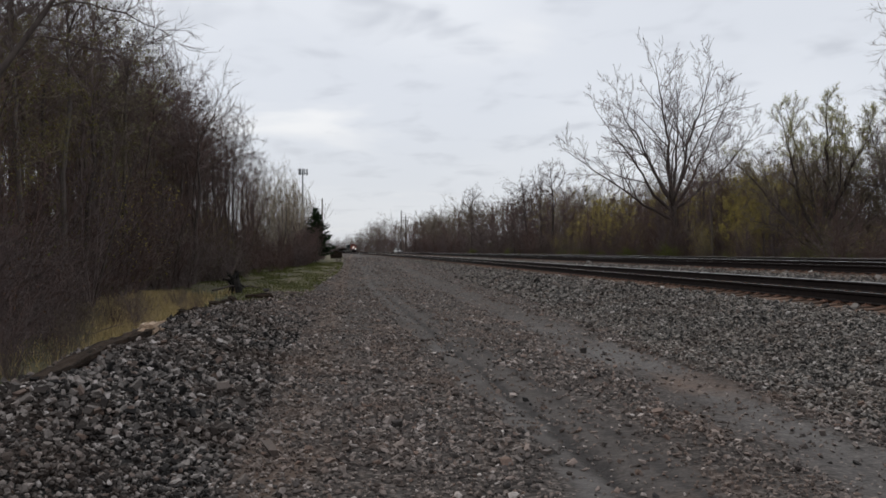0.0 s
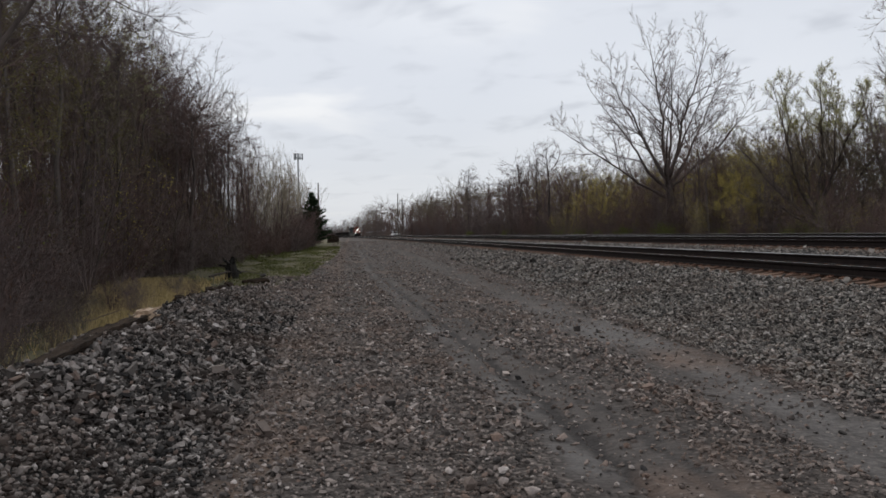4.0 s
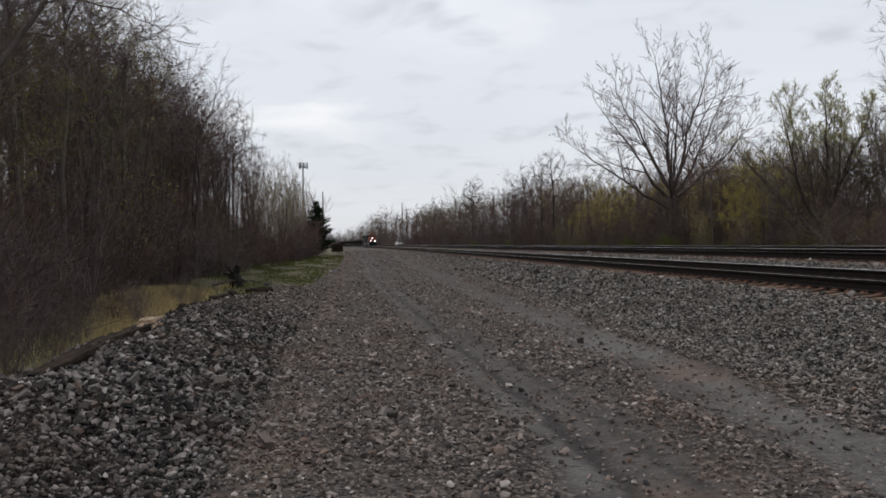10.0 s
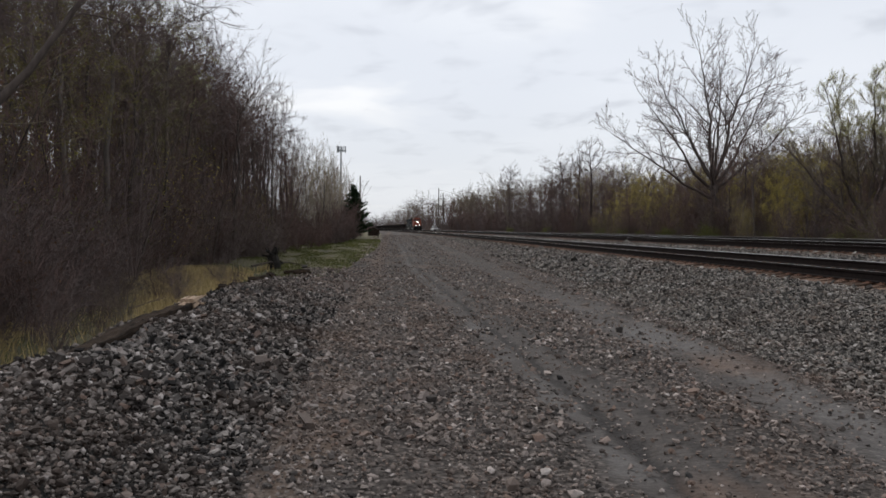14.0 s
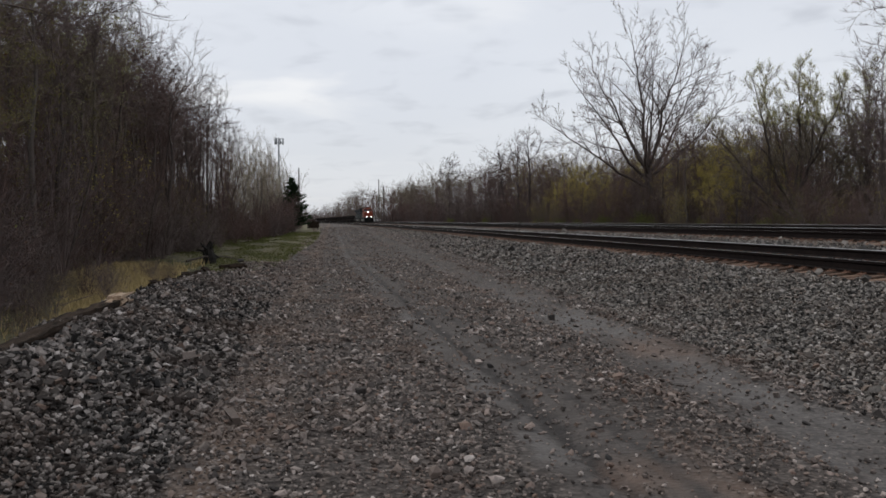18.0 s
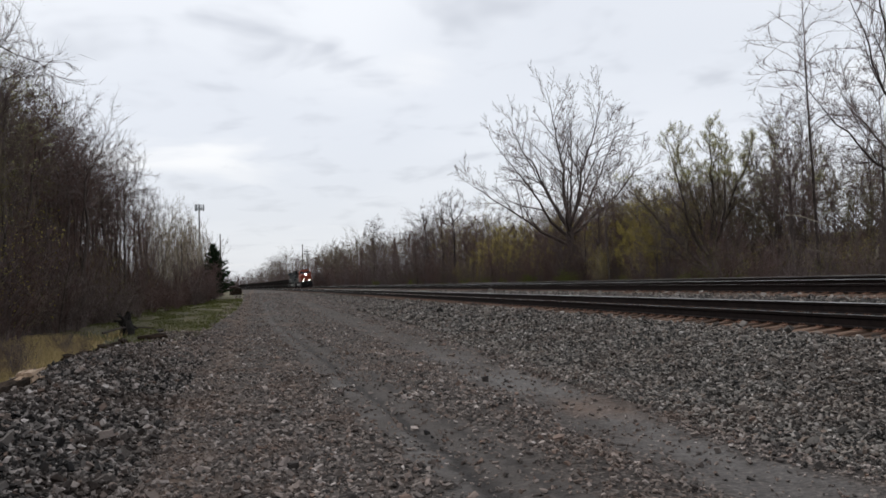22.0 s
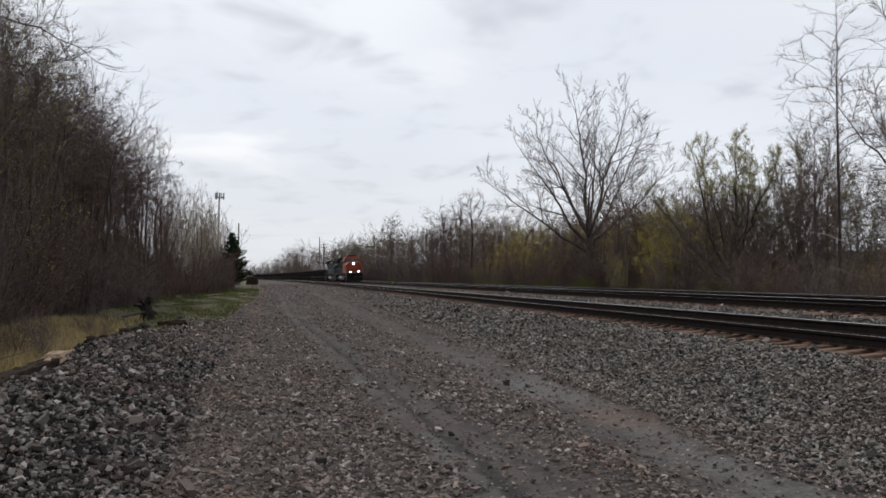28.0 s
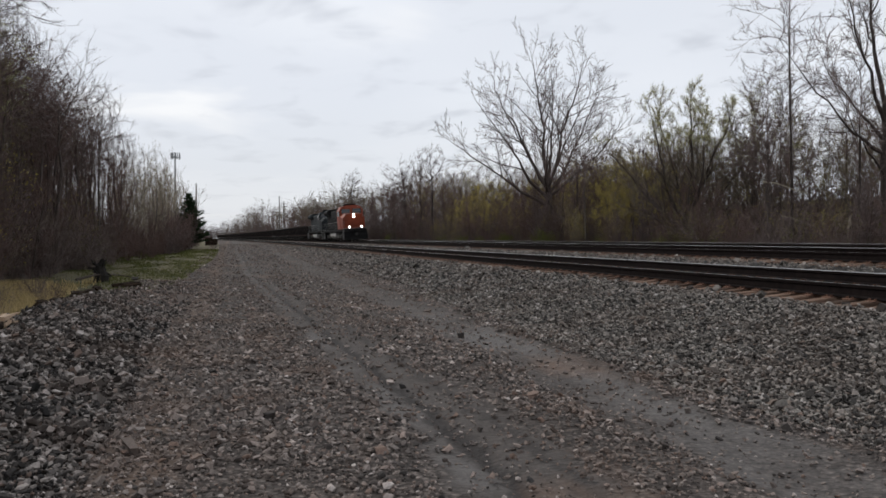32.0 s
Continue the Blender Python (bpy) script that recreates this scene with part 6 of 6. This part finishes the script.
# ---- the old timber on the heap ----
ROTTEN = plain("rotten_timber", (0.014, 0.01, 0.008), (0.065, 0.045, 0.032), 3, 0.95, 0, 0.9, 0.04, (6, 0.6, 6), spec=0.08)
SPLINTER = plain("fresh_split_wood", (0.3, 0.2, 0.13), (0.5, 0.38, 0.27), 4, 0.8, 0, 0.5, 0.02, (6, 0.5, 6))


def old_timber():
    t = tagged(new("old_timber"), "dark rotten railway timber with a pale splintered end", "timber")
    rng = random.Random(8)
    g = Geo()
    n, dip = 26, 0.0
    for i in range(n + 1):
        y = 7.9 + 5.0 * i / n
        dip = 0.85 * dip + rng.uniform(-0.012, 0.01)
        x, z = -3.02 + 0.03 * math.sin(y) + rng.uniform(-0.008, 0.008), 0.385 + 0.045 * i / n + 0.4 * dip
        hw, hh = (0.105 + rng.uniform(-0.012, 0.012)) * (0.55 + 0.45 * min(1, i / 9)), (0.052 + dip + rng.uniform(-0.008, 0.008)) * (0.45 + 0.55 * min(1, i / 10))
        for a, b in ((-hw, -hh), (hw, -hh), (hw + 0.01, 0), (hw, hh), (0.02, hh + rng.uniform(-0.02, 0.012)), (-hw, hh)):
            g.v.append((x + a, y, z + b))
    for i in range(n):
        for k in range(6):
            g.f.append((i * 6 + k, i * 6 + (k + 1) % 6, (i + 1) * 6 + (k + 1) % 6, (i + 1) * 6 + k))
            g.mi.append(0)
    g.f.append(tuple(range(6)))
    g.f.append(tuple(n * 6 + k for k in range(6)))
    g.mi += [0, 0]
    part("beam", g, ROTTEN, t, recalc=True)
    part("split_face", Geo().box((-2.99, 12.8, 0.455), (0.13, 0.55, 0.07), 0.025, Euler((radians(4), radians(12), radians(-7))).to_matrix()), SPLINTER, t, "pale split wood")
    for k in range(9):
        x, z = -3.02 + rng.uniform(-0.1, 0.1), 0.45 + rng.uniform(-0.06, 0.07)
        l = rng.uniform(0.35, 0.95)
        part("splinter", Geo().tube([(x, 12.75, z), (x + rng.uniform(-0.05, 0.05), 12.75 + l * 0.6, z + 0.02), (x + rng.uniform(-0.08, 0.08), 12.75 + l, z + rng.uniform(-0.02, 0.06))], [0.045, 0.03, 0.008], 5), SPLINTER, t, "pale splintered wood")
    return t


old_timber()



# ---- the pine, the uprooted stump, fallen limbs ----
def pine(x, y, h):
    rng = random.Random(77)
    t = tagged(new("pine_tree"), "small dark green pine among bare bushes", "tree")
    t.matrix_basis = pose(x, y, base(x, y))
    part("trunk", Geo().tube([(0, 0, -0.1), (0.05, 0, h * 0.5), (0, 0.05, h)], [0.14, 0.09, 0.02], 7, False), BARK_DARK, t)
    g = Geo()
    for k in range(210):
        f = (k + rng.random()) / 210
        z = 0.6 + (h - 0.7) * f
        a = rng.uniform(0, 6.28)
        ln = (1 - f) ** 0.85 * 2.2 * rng.uniform(0.5, 1.15) + 0.2
        d = Vector((math.cos(a), math.sin(a), rng.uniform(0.05, 0.55)))
        tip = Vector((0, 0, z)) + d * ln
        g.spike([Vector((0, 0, z)), tip], 0.02)
        for q in range(int(14 + 34 * ln)):
            p = Vector((0, 0, z)) + d * ln * rng.uniform(0.25, 1.02)
            n = Vector((rng.gauss(0, 1), rng.gauss(0, 1), rng.gauss(0.5, 0.8))).normalized() * rng.uniform(0.16, 0.3)
            w = n.cross(Vector((rng.gauss(0, 1), rng.gauss(0, 1), 1))).normalized() * 0.06
            g.add([tuple(p - w), tuple(p + w), tuple(p + n)], [(0, 1, 2)])
    part("crown", g, NEEDLE, t, "dark green needles")
    return t


pine(-4.3, 98.0, 6.2)


CHARRED = plain("blackened_root", (0.008, 0.007, 0.006), (0.022, 0.018, 0.015), 6, 0.95, 0, 0.6, 0.02)


def root_clump(x, y):
    rng = random.Random(12)
    t = tagged(new("uprooted_stump"), "dark uprooted stump with tangled roots on the verge", "stump")
    t.matrix_basis = pose(x, y, base(x, y))
    part("stem", Geo().tube([(0, 0, -0.1), (0.05, 0, 0.3), (-0.02, 0.05, 0.6), (0.08, 0.05, 0.95)], [0.3, 0.26, 0.2, 0.06], 9), CHARRED, t)
    for k in range(20):
        a = rng.uniform(0, 6.28)
        d = Vector((math.cos(a), math.sin(a), rng.uniform(0.3, 3.0))).normalized()
        p = Vector((0, 0, rng.uniform(0.15, 0.6)))
        pts = [p]
        for _ in range(4):
            d = (d + Vector((rng.gauss(0, 0.3), rng.gauss(0, 0.3), rng.gauss(0, 0.3)))).normalized()
            p = p + d * rng.uniform(0.08, 0.2)
            pts.append(p)
        part("root", Geo().tube(pts, [0.07, 0.055, 0.04, 0.028, 0.012], 5), CHARRED, t)
    return t


root_clump(-4.7, 34.5)


def fallen_limb(pts, r, mat, label):
    rng = random.Random(len(label))
    t = tagged(new("fallen_limb"), label, "branch")
    pts = [Vector(p) for p in pts]
    o = pts[0].copy()
    t.matrix_basis = Matrix.Translation(o)
    pts = [p - o for p in pts]
    part("limb", Geo().tube(pts, [r * (1 - 0.7 * i / (len(pts) - 1)) for i in range(len(pts))], 6), mat, t)
    for i in range(1, len(pts)):
        d = (pts[i] - pts[i - 1]).normalized()
        s = Vector((rng.gauss(0, 1), rng.gauss(0, 1), rng.gauss(0.4, 0.6))).normalized()
        e = pts[i] + (d * 0.5 + s) * rng.uniform(0.2, 0.5)
        part("twig", Geo().tube([pts[i], pts[i].lerp(e, 0.6) + s * 0.04, e], [r * 0.4, r * 0.3, 0.004], 4), mat, t)
    return t


fallen_limb([(-6.9, 18.2, 0.75), (-6.5, 18.4, 0.5), (-6.15, 18.5, 0.25), (-5.9, 18.7, 0.1)], 0.018, TWIG_TAN, "pale dead limb leaning out of the undergrowth")
fallen_limb([(-6.6, 15.4, 0.05), (-6.1, 15.9, 0.14), (-5.5, 16.3, 0.12), (-5.0, 16.9, 0.02)], 0.03, TWIG, "dark fallen limb in the grass")
fallen_limb([(-5.4, 33.5, 0.1), (-4.8, 34.2, 0.25), (-4.1, 34.9, 0.2), (-3.6, 35.6, 0.05)], 0.045, BARK_DARK, "dark fallen limb beside the stump")

fallen_limb([(23.9, 34.6, 4.1), (24.1, 33.9, 4.0), (24.4, 33.2, 3.7), (24.7, 32.6, 3.5)], 0.03, TWIG_PALE, "pale dead branch hanging beyond the tracks")
fallen_limb([(24.0, 33.4, 2.5), (24.3, 32.9, 2.35), (24.6, 32.4, 2.1)], 0.025, TWIG_PALE, "short pale dead branch beyond the tracks")
snag = tagged(new("broken_snag"), "pale broken stump of a young tree beyond the tracks", "stump")
snag.matrix_basis = pose(24.6, 29.8, base(24.6, 29.8))
part("stem", Geo().tube([(0, 0, -0.1), (0.03, 0, 1.0), (-0.02, 0.02, 1.9), (0.04, 0, 2.5)], [0.11, 0.1, 0.09, 0.03], 8), TWIG_PALE, snag, "pale stem with its bark gone")
part("side_branch", Geo().tube([(0, 0, 1.3), (-0.25, 0.05, 1.6), (-0.45, 0.1, 1.65)], [0.035, 0.025, 0.008], 5), TWIG_PALE, snag)

CLOD = plain("dark_clod", (0.022, 0.02, 0.02), (0.05, 0.046, 0.044), 12, 0.9, 0, 0.6, 0.01)
for x, y, r in ((1.87, 9.2, 0.06), (1.88, 8.95, 0.03), (2.03, 7.7, 0.028), (2.0, 5.5, 0.045), (2.75, 6.3, 0.03)):
    v = ROCKS[int(x * 10) % len(ROCKS)] * r
    ob = part("dark_clod", array_mesh("dark_clod", v, ROCK_FACES, CLOD), None, at=pose(x, y, float(height(x, y)) + r * 0.3, 20, 10, 40))
    tagged(ob, "dark clod of dirt lying on the gravel road", "clod", "clods on the road")


def broken_tie(x, y, turn, length):
    """A rotted end of an old tie, half buried in the heap."""
    rng = random.Random(int(y * 10))
    g = Geo()
    n = 5
    for i in range(n + 1):
        w = length * (i / n - 0.5)
        for a, b in ((-0.11, -0.08), (0.11, -0.08), (0.12, 0.0), (0.1, 0.08), (0.0, 0.09), (-0.1, 0.07)):
            g.v.append((a + rng.uniform(-0.03, 0.03), w + (rng.uniform(-0.12, 0.12) if i in (0, n) else 0), b + rng.uniform(-0.03, 0.02)))
    for i in range(n):
        for k in range(6):
            g.f.append((i * 6 + k, i * 6 + (k + 1) % 6, (i + 1) * 6 + (k + 1) % 6, (i + 1) * 6 + k))
            g.mi.append(0)
    g.f += [tuple(range(6)), tuple(n * 6 + k for k in range(6))]
    g.mi += [0, 0]
    ob = part("broken_tie", g, ROTTEN, recalc=True, at=pose(x, y, float(height(x, y)) + 0.07, rng.uniform(-8, 8), rng.uniform(-10, 10), turn))
    tagged(ob, "rotten broken tie end lying on the heap", "timber", "broken ties")


for x, y, turn, length in ((-4.05, 22.6, 30, 0.6), (-3.75, 24.6, -50, 0.6), (-3.7, 26.6, 15, 0.7), (-3.2, 29.5, -70, 0.8), (-3.9, 20.8, 75, 0.55)):
    broken_tie(x, y, turn, length)


def tie_stack(x, y):
    """A stack of old dark ties at the road's edge."""
    rng = random.Random(31)
    t = tagged(new("tie_stack"), "stack of old dark railway ties at the road's edge", "stack of ties")
    t.matrix_basis = pose(x, y, base(x, y) + 0.05, 0, 0, 6)
    me = Geo().box((0, 0, 0), (0.23, 2.6, 0.18), 0.02).mesh("old_tie", ROTTEN)
    for row in range(6):
        for k in range(6):
            if row == 5 and k > 3:
                continue
            part("old_tie", me, None, t, at=pose(-0.66 + 0.26 * k + rng.uniform(-0.02, 0.02), rng.uniform(-0.15, 0.15), 0.09 + 0.19 * row, 0, 0, rng.uniform(-3, 3)))
    return t


tie_stack(-2.6, 126.0)


# ---- a white vehicle far down the line ----
CAR_WHITE = plain("white_car_paint", (0.62, 0.62, 0.61), (0.75, 0.75, 0.74), 1, 0.3)
TYRE = plain("tyre_rubber", (0.012, 0.012, 0.012), (0.025, 0.025, 0.025), 6, 0.85)


def parked_van(x, y):
    t = tagged(new("parked_pickup"), "small white pickup parked beside the line", "vehicle")
    t.matrix_basis = pose(x, y, base(x, y) + 0.03, 0, 0, 8)
    g = Geo()
    g.prism(((-2.6, 0.45), (-2.6, 0.95), (-2.4, 1.1), (-1.0, 1.15), (-0.4, 1.75), (1.0, 1.8), (1.15, 1.15), (2.6, 1.12), (2.65, 0.5)), "x", -0.95, 0.95)
    body = part("body", g, CAR_WHITE, t, recalc=True)
    part("windscreen", Geo().box((0, -0.72, 1.47), (1.5, 0.05, 0.6), 0.02, Euler((radians(-42), 0, 0)).to_matrix()), CAB_GLASS, body)
    for s in (-1, 1):
        part("side_window", Geo().box((s * 0.955, 0.25, 1.47), (0.03, 1.1, 0.45), 0.01), CAB_GLASS, body)
        part("headlight", Geo().box((s * 0.7, -2.61, 0.82), (0.36, 0.05, 0.18), 0.02), CAB_GLASS, body)
        for yy in (-1.7, 1.75):
            g = Geo()
            disc(g, (s * 0.86, yy, 0.37), 0.37, 0.24, "x", 16)
            part("wheel", g, TYRE, t)
    part("bumper", Geo().box((0, -2.66, 0.55), (1.85, 0.12, 0.22), 0.03), TRUCK_GREY, t)
    return t


parked_van(14.7, 283)


def motions():
    """The train comes up the far track towards the camera."""
    xc, zc = (TRACKS[1][0] + TRACKS[1][2]) / 2, (TRACKS[1][1] + TRACKS[1][3]) / 2
    tilt = -math.degrees(math.atan2(TRACKS[1][3] - TRACKS[1][1], 1.44))

    def on_track(y):
        return pose(xc - float(bend(y)), y, zc, 0, tilt, math.degrees(math.atan(2 * max(y - 60, 0) / 11500)))

    def front(t):
        return 484.0 - 11.75 * t

    times = [2.0 * k for k in range(17)]
    place = 11.4
    for thing, half in [(lead, 11.7), (second, 11.7)] + [(c, 8.5) for c in cars]:
        mid = place if thing is lead else place + half
        if thing is lead:
            mid, place = 11.6, 23.2
        else:
            mid = place + half
            place += 2 * half
        walk(thing, [(t, on_track(front(t) + mid)) for t in times])


motions()
